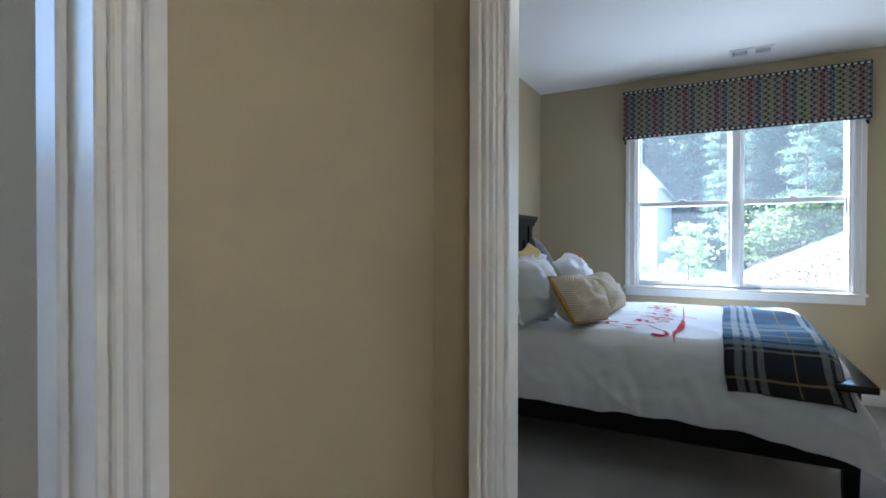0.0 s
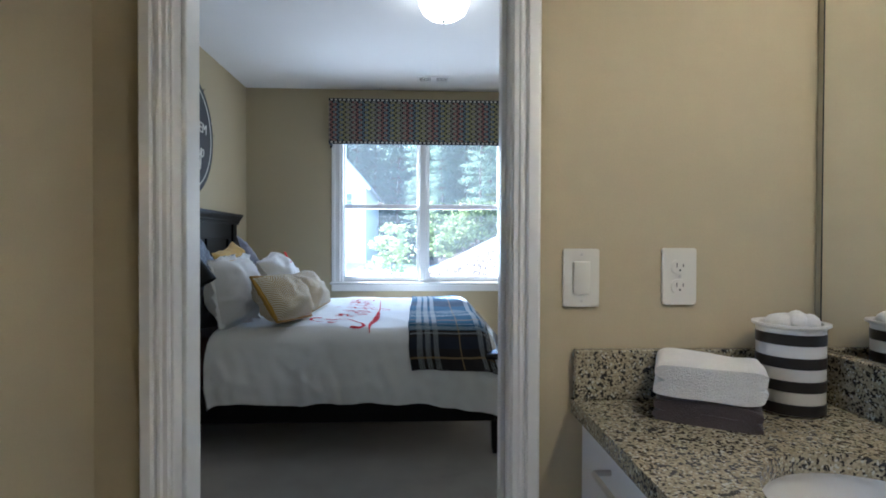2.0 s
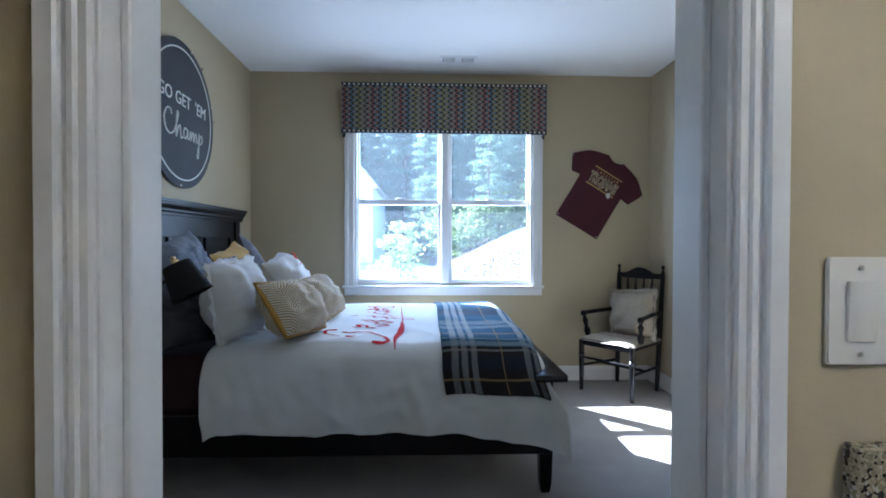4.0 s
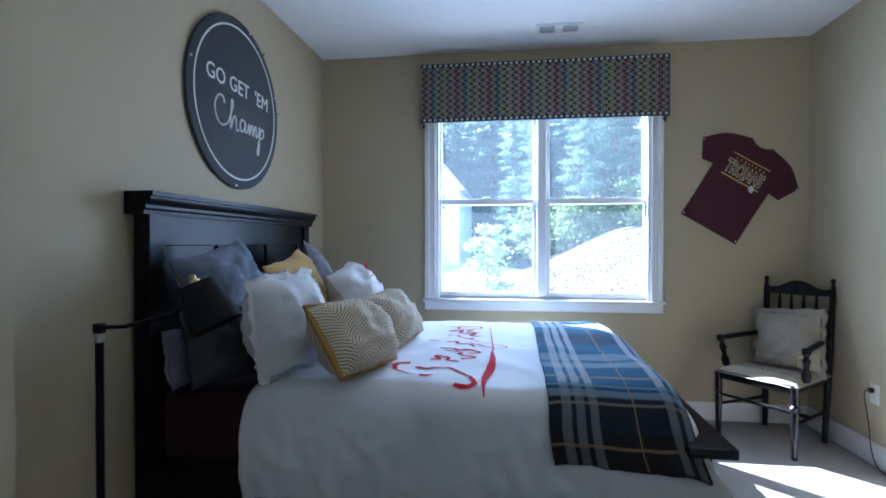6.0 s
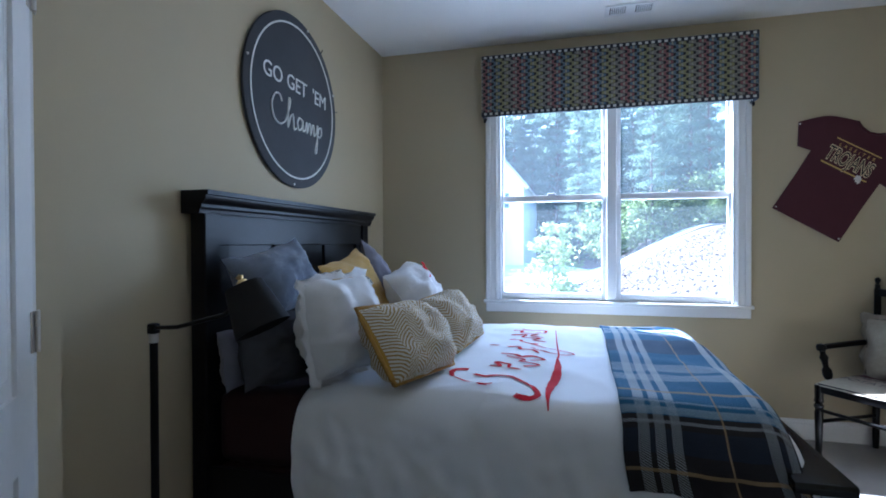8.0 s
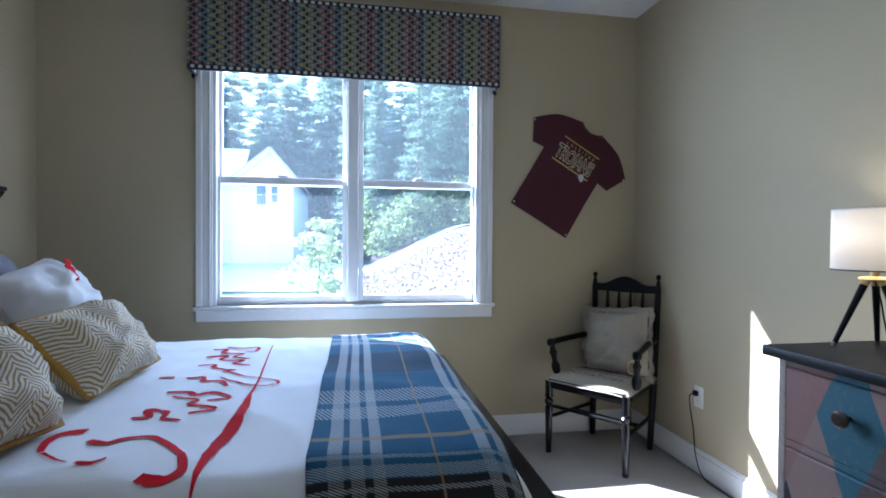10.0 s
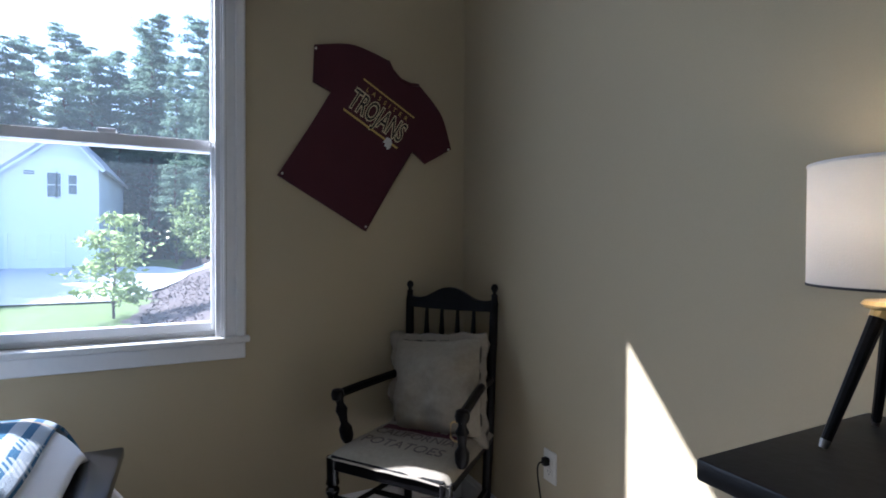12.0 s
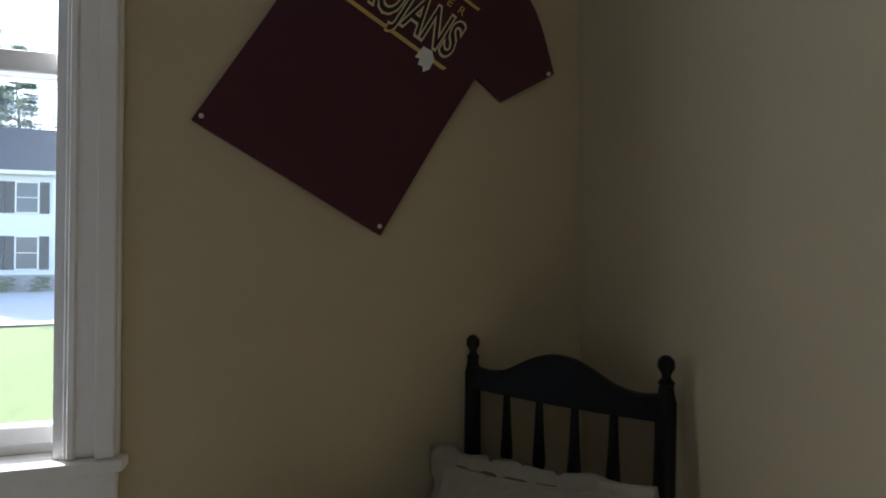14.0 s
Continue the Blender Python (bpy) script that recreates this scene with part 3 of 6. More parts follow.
def blanket(u, v):
    """Follows the duvet's section, hung lower on the near side."""
    s = 0.128 + 0.812 * v
    p = section(s)
    drop = max(0.0, 0.745 - p.y)
    near = 1 if p.x < 3.6 else -1
    x = 0.30 + 0.465 * u + (0.10 + 0.12 * u) * drop + 0.012 * wavy((0, v * 3, 5), 2, 1)
    base = duvet(min(1.0, (x - 0.05 * ease(drop * 3.2) * u + 0.84) / 1.66), s)
    side = min(1, drop * 6)
    return Vector((x, base.y - near * side * 0.014 - near * 0.006 * wavy((x, p.y, 4), 9, 1) * side, base.z + 0.012 * (1 - 0.8 * side) + wavy((x, p.x, 4), 8, 0.003)))


bl = part("plaid_throw", sheet(blanket, 50, 150), M_PLAID, None, smooth=180)
mod = bl.modifiers.new("thickness", "SOLIDIFY")
mod.thickness, mod.offset = 0.008, 1
M_HEM = mat("charcoal_hem", (0.014, 0.013, 0.016), 0.95, bump=0.8, bscale=300)
for edge_line in ([blanket(k / 24, 0.0) for k in range(25)], [blanket(1.0, k / 60 * 0.55) for k in range(61)]):
    part("hem", tube([p + Vector((0, -0.002, 0.005)) for p in edge_line], 0.0055, 6), M_HEM, bl, "dark stitched hem", smooth=180)
tagged(bl, "navy and charcoal plaid wool throw laid across the bed's foot", "throw blanket")


def pillow_bm(w, h, t, seed=0, pinch=0.07, n=22):
    """A stuffed cushion in its xz plane, thick along y, its corners drawn out; UV over the face."""
    bm = bmesh.new()

    def face(s):
        def f(u, v):
            a, b = 2 * u - 1, 2 * v - 1
            k = max(0.0, (1 - abs(a) ** 3.0) * (1 - abs(b) ** 3.0)) ** 0.6
            x = a * w / 2 * (1 - pinch * (1 - b * b))
            z = b * h / 2 * (1 - pinch * (1 - a * a))
            d = t / 2 * k * (1 + wavy((a * 1.3 + seed, b * 1.3, s), 1.7, 0.28))
            x += wavy((a, b, seed + 9), 2.2, 0.012)
            z += wavy((a, b, seed + 4), 2.2, 0.014) - 0.012 * k
            d += wavy((a * 2.2 + seed, b * 2.2, s), 3.0, 0.014) * min(1.0, k * 2)
            return Vector((x, s * d + s * 0.0015, z))
        return f
    for s in (-1, 1):
        sheet(face(s), n, n, bm)
    bmesh.ops.remove_doubles(bm, verts=bm.verts, dist=0.0012)
    bmesh.ops.recalc_face_normals(bm, faces=bm.faces)
    return bm


def flange_bm(w, h, seed, pinch, flange):
    """A limp double hem all round a cushion, wavy and a few millimetres thick."""
    def rim(u, v):
        q = u * 4
        k, r = int(q) % 4, q - int(q)
        a, b = ((2 * r - 1, -1), (1, 2 * r - 1), (1 - 2 * r, 1), (-1, 1 - 2 * r))[k]
        x, z = a * w / 2 * (1 - pinch * (1 - b * b)), b * h / 2 * (1 - pinch * (1 - a * a))
        s = 1 - abs(2 * v - 1)
        o = 0.98 + s * flange * 2 / w
        y = wavy((a * 2, b * 2, seed), 2.5, 0.05) * s + (0.003 if v > 0.5 else -0.003) * (1 - s)
        return Vector((x * o, y, z * o + wavy((a * 3, b * 3, seed), 1.4, 0.022) * s))
    bm = sheet(rim, 72, 6)
    bmesh.ops.remove_doubles(bm, verts=bm.verts, dist=0.0008)
    bmesh.ops.recalc_face_normals(bm, faces=bm.faces)
    return bm


def piping_bm(w, h, pinch, r):
    pts = []
    for k in range(4):
        for j in range(8):
            q = j / 8
            a, b = ((2 * q - 1, -1), (1, 2 * q - 1), (1 - 2 * q, 1), (-1, 1 - 2 * q))[k]
            pts.append((a * w / 2 * (1 - pinch * (1 - b * b)), 0, b * h / 2 * (1 - pinch * (1 - a * a))))
    return tube(pts + pts[:1], r, 6)


def pillow(name, m, w, h, t, material, label, seed=0, pinch=0.07, flange=0.0, piping=None):
    ob = part(name, pillow_bm(w, h, t, seed, pinch), material, None, smooth=180)
    ob.matrix_world = m
    tagged(ob, label, "pillow", "pillows on the bed")
    if flange:
        part("flange", flange_bm(w, h, seed, pinch, flange), material, ob, smooth=180)
    if piping:
        part("piping", piping_bm(w, h, pinch, 0.008), piping, ob, smooth=180)
    return ob


# face towards +x (rz=90), leaning back on the headboard
# this whitish pillow is coloured grey to imitate the shade it stands in
pillow("pillow", pose(-1.12, 3.0, 0.83, 0, 0, 86) @ pose(0, 0, 0, -12), 0.34, 0.24, 0.12, M_GREY, "plain whitish pillow, greyed for shade, standing against the headboard", 3)
pillow("square_cushion", pose(-1.045, 3.09, 1.125, 0, 0, 82) @ pose(0, 0, 0, -27, -11, 0), 0.44, 0.30, 0.17, M_GREYBLUE, "blue-grey linen square cushion leaning on the headboard", 5, 0.09)
pillow("pillow_sham", pose(-0.96, 2.99, 0.87, 0, 0, 74) @ pose(0, 0, 0, -18, 4, 0), 0.44, 0.30, 0.17, M_CHARCOAL, "charcoal pillow sham at the bed's near edge", 6, 0.06)
pillow("square_cushion", pose(-0.96, 3.69, 1.01, 0, 0, 98) @ pose(0, 0, 0, -24, -8, 0), 0.62, 0.44, 0.19, M_MUSTARD, "mustard yellow square cushion leaning on the headboard", 8, 0.08)
pillow("square_cushion", pose(-1.0, 4.10, 1.03, 0, 0, 96) @ pose(0, 0, 0, -20, 22, 0), 0.44, 0.44, 0.15, M_GREY, "purple-grey square cushion tilted in the back row", 11, 0.09)
pillow("pillow_sham", pose(-0.745, 3.06, 0.955, 0, 0, 77) @ pose(0, 0, 0, -8, -2, 0), 0.37, 0.35, 0.27, M_WHITE_LINEN, "white cotton pillow sham with a loose flange", 14, -0.05, 0.035)
pw = pillow("square_cushion", pose(-0.74, 3.955, 1.0, 0, 0, 93) @ pose(0, 0, 0, -36, -8, 0), 0.45, 0.33, 0.24, M_WHITE_LINEN, "white cushion with a red printed motif", 17, 0.07)
bm = bmesh.new()
for k in range(3):
    lathe([(0.001, 0), (0.03 - 0.006 * k, 0.002), (0.027 - 0.006 * k, 0.005), (0, 0.007)], 9, pose(0.05 + 0.022 * k, -0.118, 0.035 + 0.028 * k, 82, 0, 0), bm)
part("printed_motif", bm, M_RED, pw, "red printed motif")
pillow("lumbar_cushion", pose(-0.462, 3.055, 0.908, 0, 0, 78) @ pose(0, 0, 0, -34, 3, 0), 0.46, 0.30, 0.22, M_CHEVRON, "cream lumbar cushion with mustard chevrons and piping", 20, 0.0, 0, M_PIPING)
pillow("lumbar_cushion", pose(-0.45, 3.69, 0.893, 0, 0, 85) @ pose(0, 0, 0, -43, -2, 0), 0.45, 0.30, 0.21, M_CHEVRON, "cream lumbar cushion with mustard chevrons and piping", 23, 0.0, 0, M_PIPING)

# ---- bedside ----
lamp = thing("floor_lamp", pose(-1.17, 2.556, 0), "black metal swing-arm floor lamp with a tilted dark shade", "lamp")
part("base", lathe([(0.0, 0), (0.075, 0), (0.075, 0.01), (0.02, 0.018), (0, 0.018)], 24), M_BLACK, lamp)
part("pole", lathe([(0.013, 0.015), (0.013, 0.97), (0.011, 0.97), (0.011, 0.985)], 12), M_BLACK, lamp)
part("collar", lathe([(0.015, 0.955), (0.015, 0.985)], 12), M_NICKEL, lamp, "metal collar")
part("knuckle", boxm(pose(0, 0, 1.0), 0.03, 0.03, 0.035, 0.006), M_BLACK, lamp)
part("arm", tube([(0, 0, 1.003), (0.1, -0.01, 1.01), (0.30, -0.04, 1.06), (0.40, -0.06, 1.13)], 0.007), M_BLACK, lamp)
head = pose(0.42, -0.065, 1.09, 0, -28, 0)
part("shade", lathe([(0.056, 0.07), (0.082, -0.07), (0.079, -0.07), (0.053, 0.066), (0.0, 0.068)], 28, head), M_SHADE_BLACK, lamp, "tilted dark shade")
part("finial", lathe([(0.016, 0.07), (0.016, 0.085), (0.008, 0.09), (0.012, 0.1), (0, 0.108)], 12, head), M_BRASS, lamp, "brass finial")

# ---- window dressing, ceiling and wall pieces ----
va = thing("window_valance", pose(-0.502, 4.822, 2.18), "box valance in multicoloured looping woven fabric over the window", "valance")


def uv_box(bm):
    """UVs in metres: across and up on every side."""
    uv = bm.loops.layers.uv.verify()
    for fc in bm.faces:
        for lp in fc.loops:
            p = lp.vert.co
            lp[uv].uv = (p.x + p.y if abs(fc.normal.z) < 0.7 else p.x, p.z)
    return bm


bm = bmesh.new()
box(bm, 0, 1.776, 0, 0.022, 0, 0.434, 0.006, 2)
part("front_panel", uv_box(bm), M_VALANCE, va)
for x0, x1 in ((0, 0.02), (1.756, 1.776)):
    bm = bmesh.new()
    box(bm, x0, x1, 0.0225, 0.15, 0, 0.434, 0.004, 1)
    part("side_panel", uv_box(bm), M_VALANCE, va)
part("top_board", B(0.02, 1.756, 0.0225, 0.15, 0.412, 0.43), M_TRIM, va)
for x in (0.012, 1.764):
    part("tassel", lathe([(0, -0.03), (0.009, -0.022), (0.011, -0.012), (0.006, 0.0), (0, 0.001)], 10, pose(x, 0.08, 0)), M_BLACK, va, "small dark bead")

vent = thing("ceiling_vent", pose(0.487, 4.605, H), "white metal supply vent in the ceiling", "vent")
bm = bmesh.new()
box(bm, -0.152, 0.152, -0.08, -0.055, -0.008, 0, 0.002)
box(bm, -0.152, 0.152, 0.055, 0.08, -0.008, 0, 0.002)
for x0, x1 in ((-0.152, -0.125), (-0.03, 0.03), (0.125, 0.152)):
    box(bm, x0, x1, -0.055, 0.055, -0.008, 0, 0.002)
part("frame", bm, M_VINYL, vent)
# dark sheet stands for the shaded duct opening behind the slats
part("backing", B(-0.14, 0.14, -0.07, 0.07, -0.0015, -0.0005), mat("vent_dark", (0.12, 0.12, 0.12), 0.8), vent)
for x0 in (-0.120, 0.035):
    for k in range(7):
        part("slat", boxm(pose(x0 + 0.006 + k * 0.0125, 0, -0.004, 0, 35, 0), 0.009, 0.108, 0.0012), M_VINYL, vent, smooth=0)

M_OPAL = glow_mat("lit_opal_glass", (1.0, 0.93, 0.82), 1.0)
cl = thing("ceiling_light", pose(0.507, 3.0, H), "lit flush ceiling light with an opal glass bowl", "ceiling light")
part("base_plate", lathe([(0, -0.03), (0.155, -0.03), (0.165, -0.02), (0.165, 0), (0, 0)], 36), M_NICKEL, cl)
part("glass_bowl", lathe([(0.152, -0.031), (0.150, -0.065), (0.130, -0.11), (0.09, -0.14), (0.04, -0.156), (0, -0.16)], 36), M_OPAL, cl, "glowing opal glass bowl")
part("finial", lathe([(0.012, -0.157), (0.012, -0.167), (0.006, -0.177), (0, -0.18)], 12), M_NICKEL, cl)

# round wall sign
sg = thing("wall_sign", pose(XW, 3.665, 2.035, 90, 0, 90), "round slate-coloured sign with white hand lettering over the bed", "wall sign")
part("board", lathe([(0, 0.002), (0.452, 0.002), (0.458, 0.006), (0.458, 0.018), (0.452, 0.022), (0, 0.022)], 72), M_SLATE, sg)
part("ring", lathe([(0.402, 0.0222), (0.402, 0.0245), (0.411, 0.0245), (0.411, 0.0222)], 72, hollow=True), M_CHALK, sg, "thin white painted ring")
for word, size, x, y, rot in (("GO", 0.112, -0.225, 0.095, -2), ("GET", 0.112, 0.0, 0.088, -2), ("'EM", 0.112, 0.245, 0.076, -3)):
    part("lettering", text_bm(word, size, 0.0012, pose(x, y, 0.0235, 0, 0, rot)), M_CHALK, sg, "white painted capitals", smooth=0)


def stroke_bm(pts, w, k=8):
    line = smooth_line([(x, y, 0) for x, y in pts], k)
    return tube([(p.x, p.y, 0.0235) for p in line], w / 2, 6)


# "Champ" written with a brush
champ = [
    [(-0.17, 0.0), (-0.19, 0.04), (-0.23, 0.03), (-0.26, -0.04), (-0.24, -0.12), (-0.19, -0.15), (-0.14, -0.12), (-0.12, -0.07)],
    [(-0.14, -0.12), (-0.10, -0.02), (-0.09, 0.03), (-0.105, 0.03), (-0.115, -0.15), (-0.09, -0.08), (-0.065, -0.06), (-0.055, -0.15), (-0.03, -0.14)],
    [(0.03, -0.07), (0.0, -0.06), (-0.02, -0.10), (-0.005, -0.145), (0.025, -0.12), (0.035, -0.07), (0.035, -0.14), (0.06, -0.13)],
    [(0.06, -0.13), (0.075, -0.07), (0.08, -0.145), (0.10, -0.08), (0.115, -0.075), (0.12, -0.145), (0.14, -0.08), (0.155, -0.075), (0.16, -0.145), (0.185, -0.12)],
    [(0.185, -0.12), (0.20, -0.06), (0.195, -0.16), (0.185, -0.26), (0.17, -0.25), (0.195, -0.15), (0.215, -0.08), (0.24, -0.07), (0.245, -0.11), (0.225, -0.14), (0.20, -0.13)],
]
for pts in champ:
    part("script_letter", stroke_bm([(x * 1.0 + 0.02, y * 0.78 - 0.03) for x, y in pts], 0.010), M_CHALK, sg, "white brush-script letter", smooth=180)
for a in (-95, 20, 75, 165):
    c, s_ = 0.445 * math.cos(radians(a)), 0.445 * math.sin(radians(a))
    part("nail", lathe([(0, 0.022), (0.006, 0.022), (0.006, 0.028), (0, 0.03)], 10, pose(c, s_, 0)), M_NICKEL, sg, "small nail head")
for a in (8, 52):
    c, s_ = math.cos(radians(a)), math.sin(radians(a))
    part("wire_hook", tube([(0.45 * c, 0.45 * s_, 0.012), (0.50 * c, 0.50 * s_, 0.012)], 0.003, 6), M_BLACK, sg, "dark wire hook")

# T-shirt pinned to the wall: built upright, then tilted
ts = thing("t_shirt", pose(1.762, YN - 0.004, 1.692, 90, 0, 0) @ pose(0, 0, 0, 0, 0, -31), "maroon jersey T-shirt with gold lettering pinned to the wall", "t-shirt")
half = [(0.0, 0.315), (0.055, 0.318), (0.085, 0.345), (0.16, 0.328), (0.26, 0.29), (0.372, 0.190), (0.298, 0.056), (0.217, 0.066), (0.214, -0.1), (0.217, -0.358)]
right = smooth_line([(x, y, 0) for x, y in half[3:6]], 5)
edge = [(x, y) for x, y in half[:3]] + [(p.x, p.y) for p in right] + half[6:]
outline = edge + [(-x, y) for x, y in edge[::-1] if x > 1e-6]


def cloth(outline, depth):
    """A thin stuffed outline with slight ripples."""
    bm = bmesh.new()
    vs = [bm.verts.new((x, y, 0)) for x, y in outline]
    fc = bm.faces.new(vs)
    bmesh.ops.triangulate(bm, faces=[fc])
    bmesh.ops.subdivide_edges(bm, edges=bm.edges[:], cuts=3, use_grid_fill=True)
    r = bmesh.ops.extrude_face_region(bm, geom=bm.faces[:])
    top = [v for v in r["geom"] if isinstance(v, bmesh.types.BMVert)]
    for v in top:
        v.co.z = depth + wavy((v.co.x, v.co.y, 1), 8, 0.0015)
    bmesh.ops.recalc_face_normals(bm, faces=bm.faces)
    return bm


part("body", cloth(outline, 0.010), M_SHIRT, ts, smooth=60)
part("collar", tube([(-0.085, 0.342, 0.010), (-0.05, 0.318, 0.013), (0, 0.306, 0.0135), (0.05, 0.318, 0.013), (0.085, 0.342, 0.010)], 0.008, 8), M_SHIRT, ts, smooth=180)
G0 = 0.0125
part("printed_bar", prism([(-0.135, 0.205), (0.145, 0.205), (0.142, 0.198), (-0.132, 0.198)], G0, G0 + 0.001), M_GOLD, ts, "gold printed bar", smooth=0)
part("printed_bar", prism([(-0.14, 0.040), (0.15, 0.040), (0.145, 0.031), (-0.135, 0.031)], G0, G0 + 0.001), M_GOLD, ts, "gold printed bar", smooth=0)
part("small_lettering", text_bm("LASSITER", 0.028, 0.0005, pose(0.01, 0.173, G0), gap=2.1), M_GOLD, ts, "small gold capitals", smooth=0)
sq = Matrix.Diagonal((0.62, 1.22, 1, 1))


def outline_text(words, size, grow):
    """The same capitals with their outline swollen by grow."""
    cu = bpy.data.curves.new("words", "FONT")
    cu.body, cu.size, cu.extrude, cu.align_x, cu.align_y, cu.offset, cu.resolution_u = words, size, 0.0004, "CENTER", "CENTER", grow, 3
    ob = bpy.data.objects.new("words", cu)
    bm = bmesh.new()
    bm.from_mesh(ob.to_mesh())
    ob.to_mesh_clear()
    bpy.data.objects.remove(ob)
    bmesh.ops.transform(bm, matrix=pose(0.003, 0.1, G0 + 0.0004) @ Matrix.Diagonal((0.68, 1.3, 1, 1)), verts=bm.verts)
    return bm


part("lettering_outline", outline_text("TROJANS", 0.098, 0.0048), mat("cream_print", (0.72, 0.60, 0.36), 0.7, var=0.08), ts, "gold outlined block capitals", smooth=0)
part("lettering", text_bm("TROJANS", 0.098, 0.0006, pose(0.003, 0.1, G0 + 0.0012) @ Matrix.Diagonal((0.68, 1.3, 1, 1))), mat("black_print", (0.012, 0.008, 0.01), 0.7), ts, "black block capitals", smooth=0)
em = [(0.075, 0.055), (0.105, 0.06), (0.125, 0.04), (0.128, 0.005), (0.115, -0.015), (0.105, 0.0), (0.09, -0.005), (0.085, 0.015), (0.07, 0.01), (0.072, 0.035)]
em = [(0.1 + (x - 0.1) * 0.7, 0.035 + (y - 0.035) * 0.7) for x, y in em]
part("printed_emblem", prism(em, G0 + 0.001, G0 + 0.002), M_CHALK, ts, "white printed emblem", smooth=0)
for x, y in ((-0.205, -0.342), (0.205, -0.342), (-0.36, 0.18), (0.36, 0.18), (0.0, 0.305)):
    part("pin", lathe([(0, 0.010), (0.005, 0.011), (0.005, 0.015), (0, 0.017)], 8, pose(x, y, 0)), M_PLATE, ts, "white push pin")

# ---- armchair ----
chair = thing("armchair", Matrix.Translation((1.876, 4.630, 0)) @ Matrix(((0.60, 0.80, 0, 0), (-0.80, 0.60, 0, 0), (0, 0, 1, 0), (0, 0, 0, 1))), "black painted wooden armchair with turned posts in the corner", "chair")
# its own y points to the back, x along the seat's front
LEG = [(0, 0.015), (0.03, 0.019), (0.06, 0.015), (0.10, 0.017), (0.62, 0.023), (0.66, 0.017), (0.69, 0.026), (0.72, 0.026), (0.745, 0.017), (0.77, 0.026), (0.82, 0.022), (1, 0.024)]
for s in (-1, 1):
    part("front_leg", turned((s * 0.235, -0.235, 0), (s * 0.235, -0.235, 0.43), LEG), M_LACQUER, chair)
    part("back_post", turned((s * 0.185, 0.225, 0), (s * 0.205, 0.275, 1.0), [(0, 0.016), (0.08, 0.018), (0.42, 0.022), (0.47, 0.022), (0.92, 0.018), (0.97, 0.018), (0.985, 0.014), (1, 0.012)], 12), M_BLACK, chair)
    part("finial", lathe([(0.012, 0), (0.015, 0.006), (0.008, 0.014), (0.008, 0.02), (0.0155, 0.034), (0.014, 0.046), (0.007, 0.053), (0, 0.055)], 12, pose(s * 0.205, 0.275, 0.998)), M_BLACK, chair)
    part("arm", tube(smooth_line([(s * 0.198, 0.25, 0.655), (s * 0.215, 0.1, 0.655), (s * 0.245, -0.06, 0.648), (s * 0.262, -0.16, 0.642)], 5), 0.018, 8), M_BLACK, chair)
    part("arm_knuckle", lathe([(0, -0.026), (0.022, -0.018), (0.027, 0), (0.022, 0.018), (0, 0.026)], 12, pose(s * 0.264, -0.17, 0.640)), M_BLACK, chair)
    part("arm_support", turned((s * 0.245, -0.13, 0.45), (s * 0.262, -0.165, 0.63), [(0, 0.018), (0.12, 0.026), (0.3, 0.026), (0.42, 0.014), (0.6, 0.018), (0.72, 0.024), (0.85, 0.014), (1, 0.017)]), M_BLACK, chair)
    part("side_stretcher", rod((s * 0.235, -0.235, 0.21), (s * 0.188, 0.232, 0.20), 0.011), M_BLACK, chair)
    part("seat_rail", boxm(between((s * 0.235, -0.23, 0.415), (s * 0.19, 0.23, 0.415))[0] @ pose(0, 0, 0.24), 0.05, 0.024, 0.46), M_BLACK, chair)
part("front_rail", B(-0.235, 0.235, -0.25, -0.222, 0.385, 0.44, 0.004), M_BLACK, chair)
part("back_rail", B(-0.19, 0.19, 0.222, 0.246, 0.385, 0.44, 0.004), M_BLACK, chair)
part("cross_stretcher", rod((-0.21, 0.0, 0.205), (0.21, 0.0, 0.205), 0.011), M_BLACK, chair)
part("cross_stretcher", rod((-0.235, -0.235, 0.28), (0.235, -0.235, 0.28), 0.010), M_BLACK, chair)
def crest(x):
    """Height of the crest rail's upper edge over its lower one."""
    return 0.05 + 0.045 * max(0.0, math.cos(x * math.pi / 0.24)) ** 1.2 if abs(x) < 0.12 else 0.05 - 0.006 * math.sin((abs(x) - 0.12) * math.pi / 0.08)


xs = [-0.2 + 0.0125 * k for k in range(33)]
top = [(x, -0.004 * math.cos(x * math.pi / 0.4)) for x in xs] + [(x, crest(x)) for x in xs[::-1]]
part("crest_rail", prism(top, -0.012, 0.012, pose(0, 0.268, 0.936, 87, 0, 0), bevel=0.003), M_BLACK, chair, "arched crest rail")
part("lower_back_rail", boxm(pose(0, 0.253, 0.585), 0.385, 0.02, 0.04, 0.004), M_BLACK, chair)
for k in range(4):
    x = -0.114 + 0.076 * k
    part("spindle", turned((x * 0.97, 0.254, 0.60), (x, 0.268, 0.94), [(0, 0.007), (0.25, 0.009), (0.45, 0.014), (0.55, 0.008), (0.62, 0.014), (0.8, 0.010), (1, 0.007)], 10), M_BLACK, chair)


def seat_shape(u, v):
    a, b = 2 * u - 1, 2 * v - 1
    k = max(0, (1 - abs(a) ** 4) * (1 - abs(b) ** 4)) ** 0.4
    return Vector((a * (0.255 - 0.035 * v), -0.255 + 0.50 * v, 0.428 + 0.045 * k + wavy((a, b, 3), 3, 0.004)))


bm = sheet(seat_shape, 24, 24)
part("seat_cushion", bm, M_BURLAP, chair, "seat wrapped in printed burlap sacking", smooth=180)
M_PURPLE = mat("faded_purple_ink", (0.10, 0.03, 0.045), 0.95, var=0.2, scale=30, bump=0.6, bscale=380)
